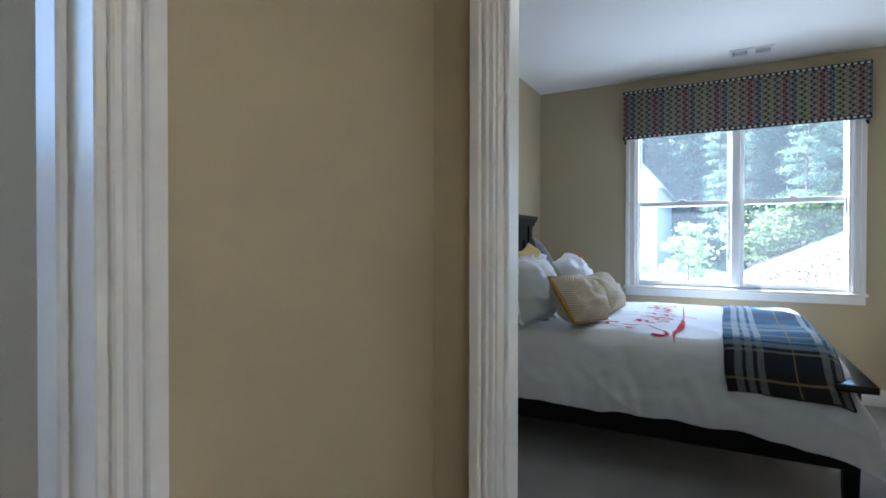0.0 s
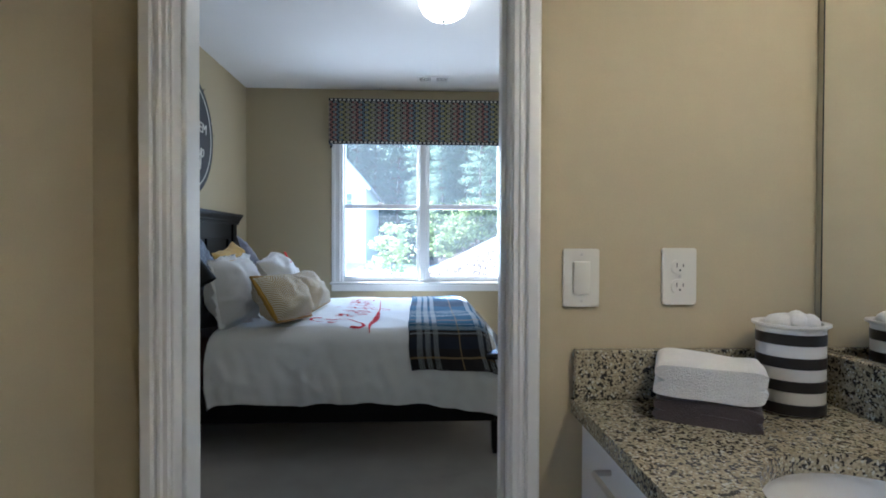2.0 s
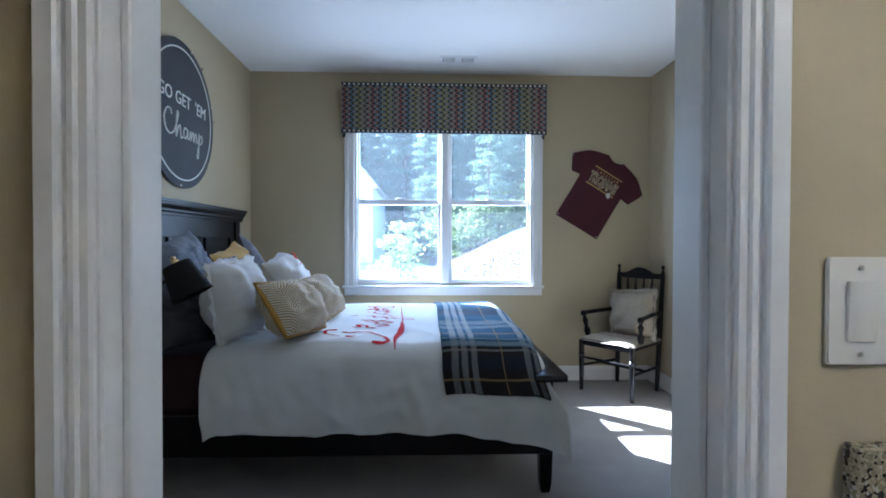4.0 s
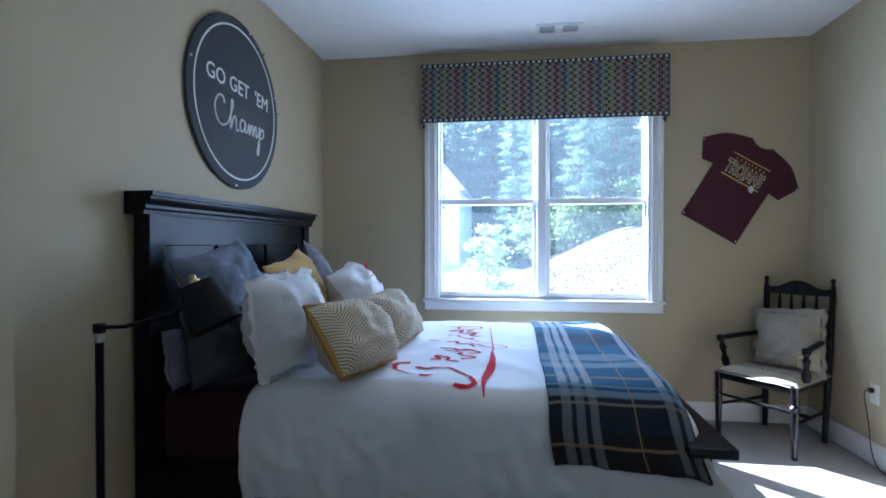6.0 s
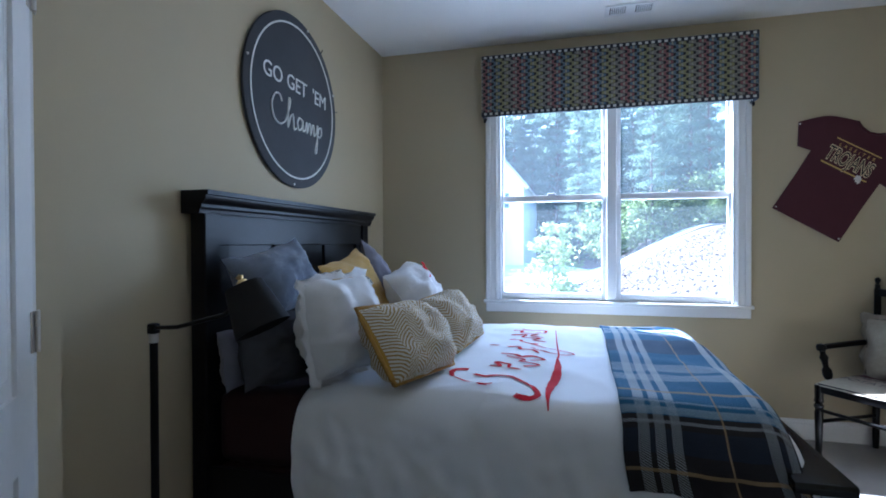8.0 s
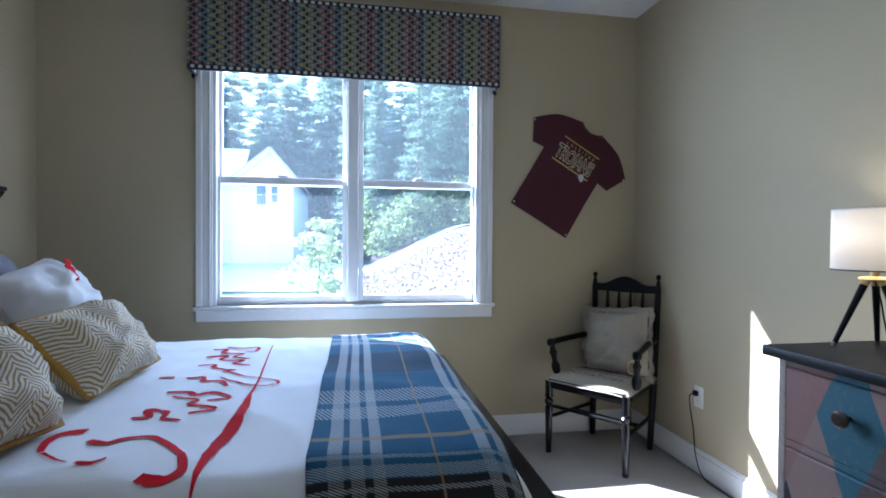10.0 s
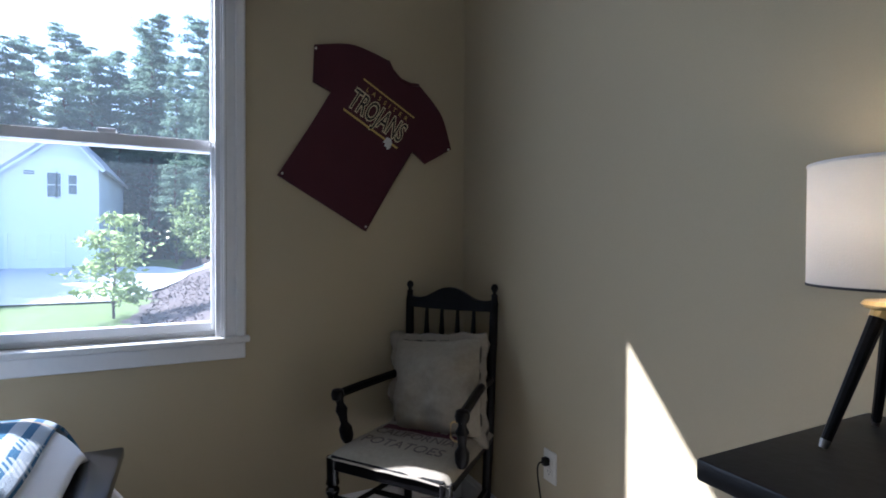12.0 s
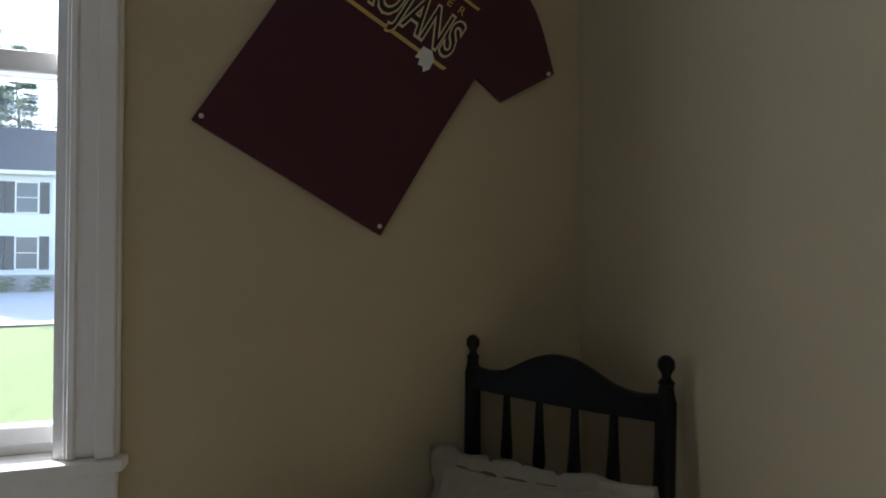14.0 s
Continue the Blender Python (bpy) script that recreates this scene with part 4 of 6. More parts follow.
bm = sheet(lambda u, v: seat_shape(0.12 + 0.76 * u, 0.52 + 0.17 * v) + Vector((0, 0, 0.003)), 12, 6)
part("printed_band", bm, M_PURPLE, chair, "faded purple printed band", smooth=180)
M_INK = mat("grey_ink", (0.16, 0.13, 0.12), 0.95, var=0.2, scale=60)
part("printed_words", text_bm("CALIFORNIA", 0.075, 0.0005, pose(0, -0.035, 0.4775) @ Matrix.Diagonal((0.82, 1, 1, 1))), M_INK, chair, "worn grey capitals", smooth=0)
part("printed_words", text_bm("POTATOES", 0.085, 0.0005, pose(0, -0.13, 0.4775) @ Matrix.Diagonal((0.82, 1, 1, 1))), M_INK, chair, "worn grey capitals", smooth=0)
for k in range(7):
    part("printed_bar", B(-0.16 + k * 0.047, -0.13 + k * 0.047, 0.035, 0.068, 0.4795, 0.4803), M_BURLAP, chair, smooth=0)

cu = part("square_cushion", pillow_bm(0.40, 0.38, 0.21, 31, 0.04, 26), M_BURLAP, None, smooth=180)
cu.matrix_world = chair.matrix_world @ pose(0.012, 0.125, 0.635, -12, -6, 0)
tagged(cu, "oatmeal burlap cushion with a frayed edge on the armchair", "cushion")
part("flange", flange_bm(0.40, 0.38, 31, 0.04, 0.035), M_BURLAP, cu, "frayed burlap edge", smooth=180)
part("flange_piping", piping_bm(0.404, 0.384, 0.04, 0.004), mat("dark_thread", (0.1, 0.09, 0.08), 0.9), cu, smooth=180)
# small brass buckle hanging at the arm
bk = thing("brass_buckle", chair.matrix_world @ pose(0.236, -0.10, 0.56), "small brass buckle strap hanging on the chair's arm", "buckle")
part("loop", tube([(-0.035, 0, 0.03), (-0.05, 0, 0.02), (-0.05, 0, -0.03), (-0.035, 0, -0.04), (0.0, 0, -0.04), (0.012, 0, -0.03)], 0.004, 6), M_BRASS, bk, smooth=180)
part("strap", B(-0.035, 0.012, -0.004, 0.004, 0.024, 0.036, 0.003), M_BRASS, bk)

# ---- dresser ----
def harlequin_mat():
    """Worn painted diamonds in muted blue, pink, cream and navy; object space, in metres."""
    m = mat("harlequin_paint", (0.4, 0.4, 0.4), 0.55, bump=0.25, bscale=70)
    n, l, b = nodes_of(m)
    f = Maths(m)
    sp = n.new("ShaderNodeSeparateXYZ")
    l.new(n.new("ShaderNodeTexCoord").outputs["Object"], sp.inputs[0])
    y, z = sp.outputs[1], sp.outputs[2]
    a = f("FLOOR", f("ADD", f("ADD", f("DIVIDE", y, 0.21), f("DIVIDE", z, 0.50)), -0.39))
    c2 = f("FLOOR", f("ADD", f("SUBTRACT", f("DIVIDE", y, 0.21), f("DIVIDE", z, 0.50)), 0.53))
    k = f("DIVIDE", f("MODULO", f("ADD", a, f("MULTIPLY", c2, 2.0)), 7.0), 7.0)
    ramp = n.new("ShaderNodeValToRGB")
    ramp.color_ramp.interpolation = "CONSTANT"
    el = ramp.color_ramp.elements
    el[0].position, el[0].color = 0.0, (0.24, 0.12, 0.09, 1)
    el[1].position, el[1].color = 0.93 / 7, (0.25, 0.165, 0.135, 1)
    for p, c in ((1.93, (0.23, 0.125, 0.10)), (2.93, (0.013, 0.013, 0.018)), (3.93, (0.26, 0.16, 0.125)), (4.93, (0.10, 0.066, 0.055)), (5.93, (0.035, 0.11, 0.14))):
        e = el.new(p / 7)
        e.color = (*c, 1)
    l.new(k, ramp.inputs[0])
    ns_ = n.new("ShaderNodeTexNoise")
    ns_.inputs["Scale"].default_value, ns_.inputs["Detail"].default_value = 55, 8
    l.new(n.new("ShaderNodeTexCoord").outputs["Object"], ns_.inputs["Vector"])
    wear = f("MULTIPLY", f("GREATER_THAN", ns_.outputs["Fac"], 0.6), 0.14)
    c = f.mix(wear, ramp.outputs[0], (0.30, 0.20, 0.16))
    l.new(c, b.inputs["Base Color"])
    return m


M_HARL = harlequin_mat()
M_DTOP = mat("worn_black_top", (0.012, 0.011, 0.011), 0.45, spec=0.2, var=0.35, scale=7, bump=0.15, bscale=50)
M_DCASE = mat("worn_cream_case", (0.34, 0.28, 0.24), 0.6, var=0.25, scale=9, bump=0.2, bscale=60)
M_BRONZE = mat("antique_bronze", (0.10, 0.08, 0.065), 0.35, metal=0.9, var=0.2, scale=40)
DY0, DY1 = 2.06, 3.285
dr = thing("dresser", pose(1.795, 0, 0), "four-drawer dresser painted in worn multicoloured diamonds", "dresser")
part("top", B(-0.035, 0.45, DY0 - 0.035, DY1 + 0.035, 0.872, 0.907, 0.006, 2), M_DTOP, dr, "worn black wooden top")
for y in (DY0, DY1 - 0.03):
    part("side_panel", B(0.0, 0.44, y, y + 0.03, 0.10, 0.872, 0.003), M_DCASE, dr)
bm = bmesh.new()
box(bm, 0.02, 0.44, DY0 + 0.03, DY1 - 0.03, 0.10, 0.872)
part("body", bm, M_DARK, dr)
rails = [0.105, 0.365, 0.60, 0.855]
for z in rails:
    part("rail", B(0.0, 0.02, DY0 + 0.03, DY1 - 0.03, z - 0.012 if z < 0.8 else 0.848, z + 0.012 if z < 0.8 else 0.872, 0.002), M_HARL, dr)
for z0, z1 in ((0.12, 0.35), (0.38, 0.585), (0.615, 0.845)):
    d = part("drawer_front", B(-0.006, 0.014, DY0 + 0.034, DY1 - 0.034, z0, z1, 0.004), M_HARL, dr, "drawer front painted in diamonds")
    for y in (3.03, 2.67, 2.31):
        part("knob", lathe([(0.008, 0), (0.008, 0.018), (0.024, 0.028), (0.026, 0.036), (0.018, 0.043), (0, 0.045)], 16, pose(-0.006, y, (z0 + z1) / 2 + 0.02, 0, -90, 0)), M_BRONZE, d, "antique bronze knob")
for y in (DY0 + 0.03, DY1 - 0.03):
    for x in (0.03, 0.41):
        part("leg", lathe([(0.016, 0), (0.026, 0.10)], 4, pose(x, y, 0, 0, 0, 45)), M_BLACK, dr, smooth=20)

# tripod lamp
def linen_shade():
    m = bpy.data.materials.new("lit_linen_shade")
    m.use_nodes = True
    n, l = m.node_tree.nodes, m.node_tree.links
    n.remove(n["Principled BSDF"])
    d, t, mx = n.new("ShaderNodeBsdfDiffuse"), n.new("ShaderNodeBsdfTranslucent"), n.new("ShaderNodeMixShader")
    tc, nz, bp = n.new("ShaderNodeTexCoord"), n.new("ShaderNodeTexNoise"), n.new("ShaderNodeBump")
    nz.inputs["Scale"].default_value = 350
    l.new(tc.outputs["Object"], nz.inputs["Vector"])
    l.new(nz.outputs["Fac"], bp.inputs["Height"])
    bp.inputs["Distance"].default_value = 0.001
    d.inputs[0].default_value = t.inputs[0].default_value = (0.82, 0.80, 0.76, 1)
    l.new(bp.outputs[0], d.inputs["Normal"])
    mx.inputs[0].default_value = 0.42
    l.new(d.outputs[0], mx.inputs[1]), l.new(t.outputs[0], mx.inputs[2])
    l.new(mx.outputs[0], n["Material Output"].inputs[0])
    return m


M_LSHADE = linen_shade()
LX, LY, LZ = 2.078, 3.208, 0.907
tl = thing("table_lamp", pose(LX, LY, LZ), "lit table lamp with a white drum shade on a black tripod", "lamp")
part("shade", lathe([(0.118, 0.255), (0.118, 0.452), (0.1165, 0.452), (0.1165, 0.255)], 48, hollow=True), M_LSHADE, tl, "white linen drum shade")
for z in (0.255, 0.452):
    part("rim", lathe([(0.119, z - 0.002), (0.119, z + 0.002), (0.116, z + 0.002), (0.116, z - 0.002)], 48, hollow=True), M_DARK if z < 0.3 else M_WHITE_LINEN, tl, "thin rim")
part("hub", lathe([(0, 0.22), (0.04, 0.22), (0.045, 0.226), (0.04, 0.232), (0.012, 0.236), (0.012, 0.30), (0, 0.30)], 20), M_BRASS, tl, "brass hub")
for a in (150, 270, 30):
    c, s_ = math.cos(radians(a + 5)), math.sin(radians(a + 5))
    leg = part("leg", turned((0.115 * c, 0.115 * s_, 0.0), (0.022 * c, 0.022 * s_, 0.225), [(0, 0.005), (0.05, 0.0075), (0.9, 0.0115), (1, 0.0115)], 10), M_BLACK, tl)
    part("leg_tip", turned((0.115 * c, 0.115 * s_, 0.0), (0.110 * c, 0.110 * s_, 0.013), [(0, 0.0058), (1, 0.0078)], 10), M_NICKEL, leg, "metal leg tip")
    part("leg_collar", turned((0.030 * c, 0.030 * s_, 0.206), (0.023 * c, 0.023 * s_, 0.223), [(0, 0.0128), (1, 0.0128)], 10), M_BRASS, leg, "brass collar")
part("cord", tube(smooth_line([(0.0, 0, 0.22), (0.05, 0.02, 0.15), (0.075, 0.03, 0.09), (0.10, 0.03, 0.015), (0.14, 0.035, 0.004), (0.164, 0.04, 0.002)], 5), 0.0028, 6), M_BLACK, tl, "thin black cord")
part("bulb", lathe([(0, 0.30), (0.012, 0.30), (0.03, 0.345), (0.024, 0.37), (0, 0.38)], 16), glow_mat("lit_bulb", (1.0, 0.75, 0.45), 3.0), tl, "glowing bulb")
bulb("lamp_bulb", (LX, LY, LZ + 0.37), 0.55, (1.0, 0.82, 0.58))

bkt = thing("paper_stack", pose(1.99, 2.86, 0.907, 0, 0, -8), "stack of white paper lying on the dresser", "papers")
part("block", B(-0.115, 0.115, -0.15, 0.135, 0, 0.026, 0.002), mat("white_paper", (0.80, 0.81, 0.83), 0.7, var=0.03, scale=40, bump=0.3, bscale=300), bkt)
part("top_sheet", sheet(lambda u, v: Vector((-0.118 + 0.236 * u, -0.152 + 0.288 * v, 0.0272 + 0.012 * max(0, v - 0.6) * (1 - u) + wavy((u, v, 1), 3, 0.0015))), 12, 12), mat("grey_paper", (0.62, 0.62, 0.64), 0.6), bkt, "slightly curled cover sheet", smooth=180)


def rounded(w, h, r, n=8):
    pts = []
    for cx, cy, a0 in ((w / 2 - r, h / 2 - r, 0), (-w / 2 + r, h / 2 - r, 90), (-w / 2 + r, -h / 2 + r, 180), (w / 2 - r, -h / 2 + r, 270)):
        for k in range(n + 1):
            a = radians(a0 + 90 * k / n)
            pts.append((cx + r * math.cos(a), cy + r * math.sin(a)))
    return pts


def ring_bm(a, b, z0, z1, m=Matrix()):
    """A frame between two outlines with equal counts."""
    bm = bmesh.new()
    rows = [[bm.verts.new(m @ Vector((x, y, z))) for x, y in o] for o, z in ((a, z0), (a, z1), (b, z1), (b, z0))]
    n = len(a)
    for i in range(4):
        p, q = rows[i], rows[(i + 1) % 4]
        for k in range(n):
            bm.faces.new((p[k], p[(k + 1) % n], q[(k + 1) % n], q[k]))
    bmesh.ops.recalc_face_normals(bm, faces=bm.faces)
    return bm


M_DKWOOD = mat("dark_walnut", (0.045, 0.026, 0.016), 0.45, var=0.35, scale=14, bump=0.15, bscale=60)
MIRM = pose(XE - 0.002, 2.655, 1.68, 90, 0, -90)
wm = thing("wall_mirror", MIRM, "rounded dark-wood mirror hung by a rope over the dresser", "mirror")
part("frame", ring_bm(rounded(0.62, 0.84, 0.11), rounded(0.52, 0.74, 0.075), 0.0, 0.045), M_DKWOOD, wm)
part("mirror_glass", prism(rounded(0.53, 0.75, 0.08), 0.004, 0.010), M_MIRROR, wm, "mirror glass", smooth=0)
for s in (-1, 1):
    part("peg", lathe([(0.014, 0), (0.014, 0.03), (0.02, 0.036), (0.016, 0.046), (0, 0.048)], 12, pose(s * 0.31, 0.03, 0.022, 0, 90 * s, 0)), M_DKWOOD, wm, "wooden peg")
part("rope", tube([(-0.325, 0.035, 0.035), (-0.23, 0.33, 0.03), (0, 0.72, 0.012), (0.23, 0.33, 0.03), (0.325, 0.035, 0.035)], 0.009, 8), mat("cotton_rope", (0.55, 0.5, 0.4), 0.9, var=0.2, scale=90, bump=1.0, bscale=200), wm, "thick cotton rope", smooth=180)
part("wall_peg", rod((0, 0.71, 0), (0, 0.71, 0.05), 0.010), M_DKWOOD, wm)


def outlet(name, m, label, plugs=True):
    """A duplex outlet plate in its own xy plane, facing +z."""
    o = thing(name, m, label, "outlet")
    part("plate", prism(rounded(0.072, 0.116, 0.006, 3), 0, 0.006, bevel=0.0015), M_PLATE, o)
    for y in (-0.02, 0.02):
        rc = part("receptacle", prism(rounded(0.034, 0.028, 0.010, 4), 0.006, 0.0085), M_PLATE, o)
        for x, h in ((-0.0065, 0.009), (0.0065, 0.007)):
            part("slot", B(x - 0.001, x + 0.001, y * 0 - h / 2 + 0.003, h / 2 + 0.003, 0.0085, 0.0088), M_DARK, rc, smooth=0)
        part("ground_hole", lathe([(0.0022, 0.0085), (0.0022, 0.0088), (0, 0.0088)], 8, pose(0, -0.007, 0)), M_DARK, rc, smooth=0)
        rc.location = (0, y, 0)
    part("screw", lathe([(0.003, 0.006), (0.003, 0.0072), (0, 0.0072)], 8), M_NICKEL, o)
    return o


outlet("wall_outlet", pose(XE, 4.295, 0.41, 90, 0, -90), "white duplex outlet with a black plug above the baseboard")
pc = thing("power_cord", pose(XE, 4.30, 0.43), "black power cord plugged into the wall outlet", "cord")
part("plug", B(-0.032, -0.009, -0.012, 0.012, -0.014, 0.014, 0.004, 2), M_BLACK, pc)
part("cable", tube(smooth_line([(-0.03, 0.0, 0), (-0.045, 0.01, -0.01), (-0.04, 0.02, -0.06), (-0.03, 0.0, -0.2), (-0.035, -0.03, -0.33), (-0.04, -0.10, -0.415), (-0.035, -0.25, -0.426), (-0.03, -0.45, -0.426), (-0.025, -0.95, -0.426)], 6), 0.003, 6), M_BLACK, pc, smooth=180)

# ---- closet door, standing ajar ----
ang = math.degrees(math.atan2(-0.77, 0.64))
cd = thing("door_1", pose(CX + 0.004, 2.024, 0.012, 0, 0, ang), "white two-panel closet door standing ajar with satin nickel lever", "door", kind="structure")
W_, H_ = 0.655, 2.03
bm = bmesh.new()
for x0, x1, z0, z1 in ((0, 0.11, 0, H_), (W_ - 0.11, W_, 0, H_), (0.11, W_ - 0.11, 0, 0.2), (0.11, W_ - 0.11, 0.80, 0.96), (0.11, W_ - 0.11, H_ - 0.13, H_)):
    box(bm, x0, x1, -0.0175, 0.0175, z0, z1)
part("door_frame", bm, M_TRIM, cd)
for z0, z1 in ((0.2, 0.80), (0.96, H_ - 0.13)):
    bm = bmesh.new()
    box(bm, 0.11, W_ - 0.11, -0.009, 0.009, z0, z1)
    for s in (-1, 1):
        y0, y1 = sorted((s * 0.009, s * 0.0155))
        box(bm, 0.15, W_ - 0.15, y0, y1, z0 + 0.04, z1 - 0.04, 0.006)
    part("door_panel", bm, M_TRIM, cd, "raised door panel")
for z in (0.30, 1.073, 1.82):
    h_ = part("hinge", rod((-0.004, 0.0235, z - 0.045), (-0.004, 0.0235, z + 0.045), 0.006), M_NICKEL, cd, "satin nickel hinge")
    part("hinge_leaf", B(-0.004, 0.022, 0.0178, 0.0205, z - 0.045, z + 0.045, 0.001), M_NICKEL, h_)
    part("hinge_leaf", B(-0.03, -0.006, 0.0195, 0.0225, z - 0.045, z + 0.045, 0.001), M_NICKEL, h_)
for s in (-1, 1):
    ro = part("rosette", lathe([(0.031, 0.0175), (0.031, 0.025), (0.026, 0.03), (0.011, 0.031), (0.011, 0.055), (0, 0.056)], 24, pose(W_ - 0.065, 0, 0.92, -90 * s, 0, 0)), M_NICKEL, cd, "satin nickel rosette")
    part("lever", tube([(W_ - 0.065, s * 0.05, 0.92), (W_ - 0.10, s * 0.054, 0.922), (W_ - 0.14, s * 0.053, 0.918), (W_ - 0.18, s * 0.047, 0.912)], 0.0095, 8), M_NICKEL, ro, "lever handle", smooth=180)

# ---- bathroom ----
XBW, XBE, YBS = -0.27, 1.19, -1.9
structure("bathroom_floor", B(-1.3, 1.32, YBS - 0.1, YS - 0.02, -0.1, -0.001), M_TILE, "tan bathroom floor tile")
structure("bathroom_ceiling", B(-1.3, 1.32, YBS - 0.1, YB, H, H + 0.1), M_CEIL, "white bathroom ceiling")
structure("bathroom_wall_east", B(XBE, XBE + 0.12, YBS, YB, -0.1, H), M_WALL, "beige bathroom wall behind the mirror")
structure("bathroom_wall_south", B(-1.3, XBE + 0.12, YBS - 0.1, YBS, -0.1, H), M_WALL, "beige bathroom wall")
HY0, HY1 = -0.56, 0.252
bm = bmesh.new()
box(bm, XBW - 0.115, XBW, HY1, YB, -0.1, H)
box(bm, XBW - 0.115, XBW, YBS, HY0, -0.1, H)
box(bm, XBW - 0.115, XBW, HY0, HY1, 2.06, H)
structure("bathroom_wall_west", bm, M_WALL, "beige bathroom wall with a doorway")
bm = bmesh.new()
for a, b, d in ((0.0, 0.06, 0.012), (0.01, 0.024, 0.016), (0.03, 0.056, 0.021)):
    box(bm, XBW, XBW + d, HY1 - 0.006 + a, HY1 - 0.006 + b, 0, 2.06 + b, 0.003)
    box(bm, XBW, XBW + d, HY0 + 0.006 - b, HY0 + 0.006 - a, 0, 2.06 + b, 0.003)
    box(bm, XBW, XBW + d, HY0 - a, HY1 + a, 2.054 + a, 2.054 + b, 0.003)
structure("door_casing_hall", bm, M_TRIM, "white painted moulded door casing")
bm = bmesh.new()
box(bm, XBW - 0.117, XBW + 0.002, HY1 - 0.018, HY1 + 0.001, 0, 2.06, 0.002)
box(bm, XBW - 0.085, XBW - 0.045, HY1 - 0.030, HY1 - 0.018, 0, 2.05, 0.003)
box(bm, XBW - 0.117, XBW + 0.002, HY0 - 0.001, HY0 + 0.018, 0, 2.06, 0.002)
box(bm, XBW - 0.117, XBW + 0.002, HY0 + 0.018, HY1 - 0.018, 2.042, 2.06, 0.002)
structure("door_jamb_hall", bm, M_TRIM, "white painted door jamb")
# hall wall; its unseen opening is added so sky light reaches the jamb
bm = bmesh.new()
box(bm, -1.3, -1.2, -0.1, YB, -0.1, H)
box(bm, -1.3, -1.2, YBS, -1.0, -0.1, H)
box(bm, -1.3, -1.2, -1.0, -0.1, -0.1, 1.5)
box(bm, -1.3, -1.2, -1.0, -0.1, 2.1, H)
box(bm, -1.2, XBW - 0.115, YB - 0.1, YB, -0.1, H)
structure("hall_wall", bm, M_CEIL, "pale hall wall with an unseen opening added for skylight")


def granite_mat():
    m = mat("speckled_granite", (0.3, 0.28, 0.22), 0.18, bump=0)
    n, l, b = nodes_of(m)
    f = Maths(m)
    tc = n.new("ShaderNodeTexCoord")
    vo = n.new("ShaderNodeTexVoronoi")
    vo.inputs["Scale"].default_value = 290
    v2 = n.new("ShaderNodeTexVoronoi")
    v2.inputs["Scale"].default_value = 150
    nz = n.new("ShaderNodeTexNoise")
    nz.inputs["Scale"].default_value, nz.inputs["Detail"].default_value = 45, 6
    for x in (vo, v2, nz):
        l.new(tc.outputs["Object"], x.inputs["Vector"])
    sp, s2 = n.new("ShaderNodeSeparateColor"), n.new("ShaderNodeSeparateColor")
    l.new(vo.outputs["Color"], sp.inputs[0])
    l.new(v2.outputs["Color"], s2.inputs[0])
    c = f.mix(sp.outputs[0], (0.21, 0.18, 0.115), (0.41, 0.36, 0.245))
    c = f.mix(f("GREATER_THAN", sp.outputs[1], 0.82), c, (0.02, 0.02, 0.02))
    c = f.mix(f("MULTIPLY", f("GREATER_THAN", s2.outputs[0], 0.78), f("GREATER_THAN", nz.outputs["Fac"], 0.46)), c, (0.035, 0.035, 0.035))
    c = f.mix(f("GREATER_THAN", sp.outputs[2], 0.93), c, (0.46, 0.44, 0.36))
    l.new(c, b.inputs["Base Color"])
    return m


M_GRANITE = granite_mat()
M_CAB = mat("white_cabinet_paint", (0.72, 0.72, 0.71), 0.4, var=0.02, bump=0.02)
M_PORC = mat("white_porcelain", (0.80, 0.79, 0.76), 0.12, var=0.01, bump=0)
CZ, VX, VY0 = 0.93, 0.675, -0.95
SX, SY, SA, SB = 0.955, 0.42, 0.175, 0.225
ct = thing("vanity_countertop", pose(0, 0, 0), "speckled granite vanity countertop with backsplash", "countertop")
N = 64
ell, rect = [], []
for k in range(N):
    a = 2 * math.pi * k / N
    dx, dy = math.cos(a), math.sin(a)
    ell.append((SX + SA * dx, SY + SB * dy))
    tx = (XBE - 0.002 - SX) / dx if dx > 1e-6 else ((VX - SX) / dx if dx < -1e-6 else 1e9)
    ty = (YB - 0.002 - SY) / dy if dy > 1e-6 else ((VY0 - SY) / dy if dy < -1e-6 else 1e9)
    t = min(tx, ty)
    rect.append((SX + t * dx, SY + t * dy))
for cx, cy in ((XBE - 0.002, YB - 0.002), (VX, YB - 0.002), (VX, VY0), (XBE - 0.002, VY0)):
    k = min(range(N), key=lambda i: (rect[i][0] - cx) ** 2 + (rect[i][1] - cy) ** 2)
    rect[k] = (cx, cy)
part("slab", ring_bm(rect, ell, CZ - 0.03, CZ), M_GRANITE, ct, smooth=30)
part("backsplash", B(VX + 0.004, XBE - 0.002, YB - 0.022, YB - 0.001, CZ + 0.0005, 1.03, 0.002), M_GRANITE, ct)
part("backsplash", B(XBE - 0.022, XBE - 0.001, VY0, YB - 0.023, CZ + 0.0005, 1.03, 0.002), M_GRANITE, ct)
sk = part("sink_bowl", sheet(lambda u, v: Vector((SX + (SA + 0.012) * math.cos(2 * math.pi * u) * (1 - v ** 3) ** 0.5, SY + (SB + 0.012) * math.sin(2 * math.pi * u) * (1 - v ** 3) ** 0.5, CZ - 0.031 - 0.15 * v ** 0.8)), 48, 14), M_PORC, None, smooth=180)
tagged(sk, "white oval porcelain sink set under the granite", "sink")
vc = thing("vanity_cabinet", pose(0, 0, 0), "white painted vanity cabinet under the granite top", "cabinet")
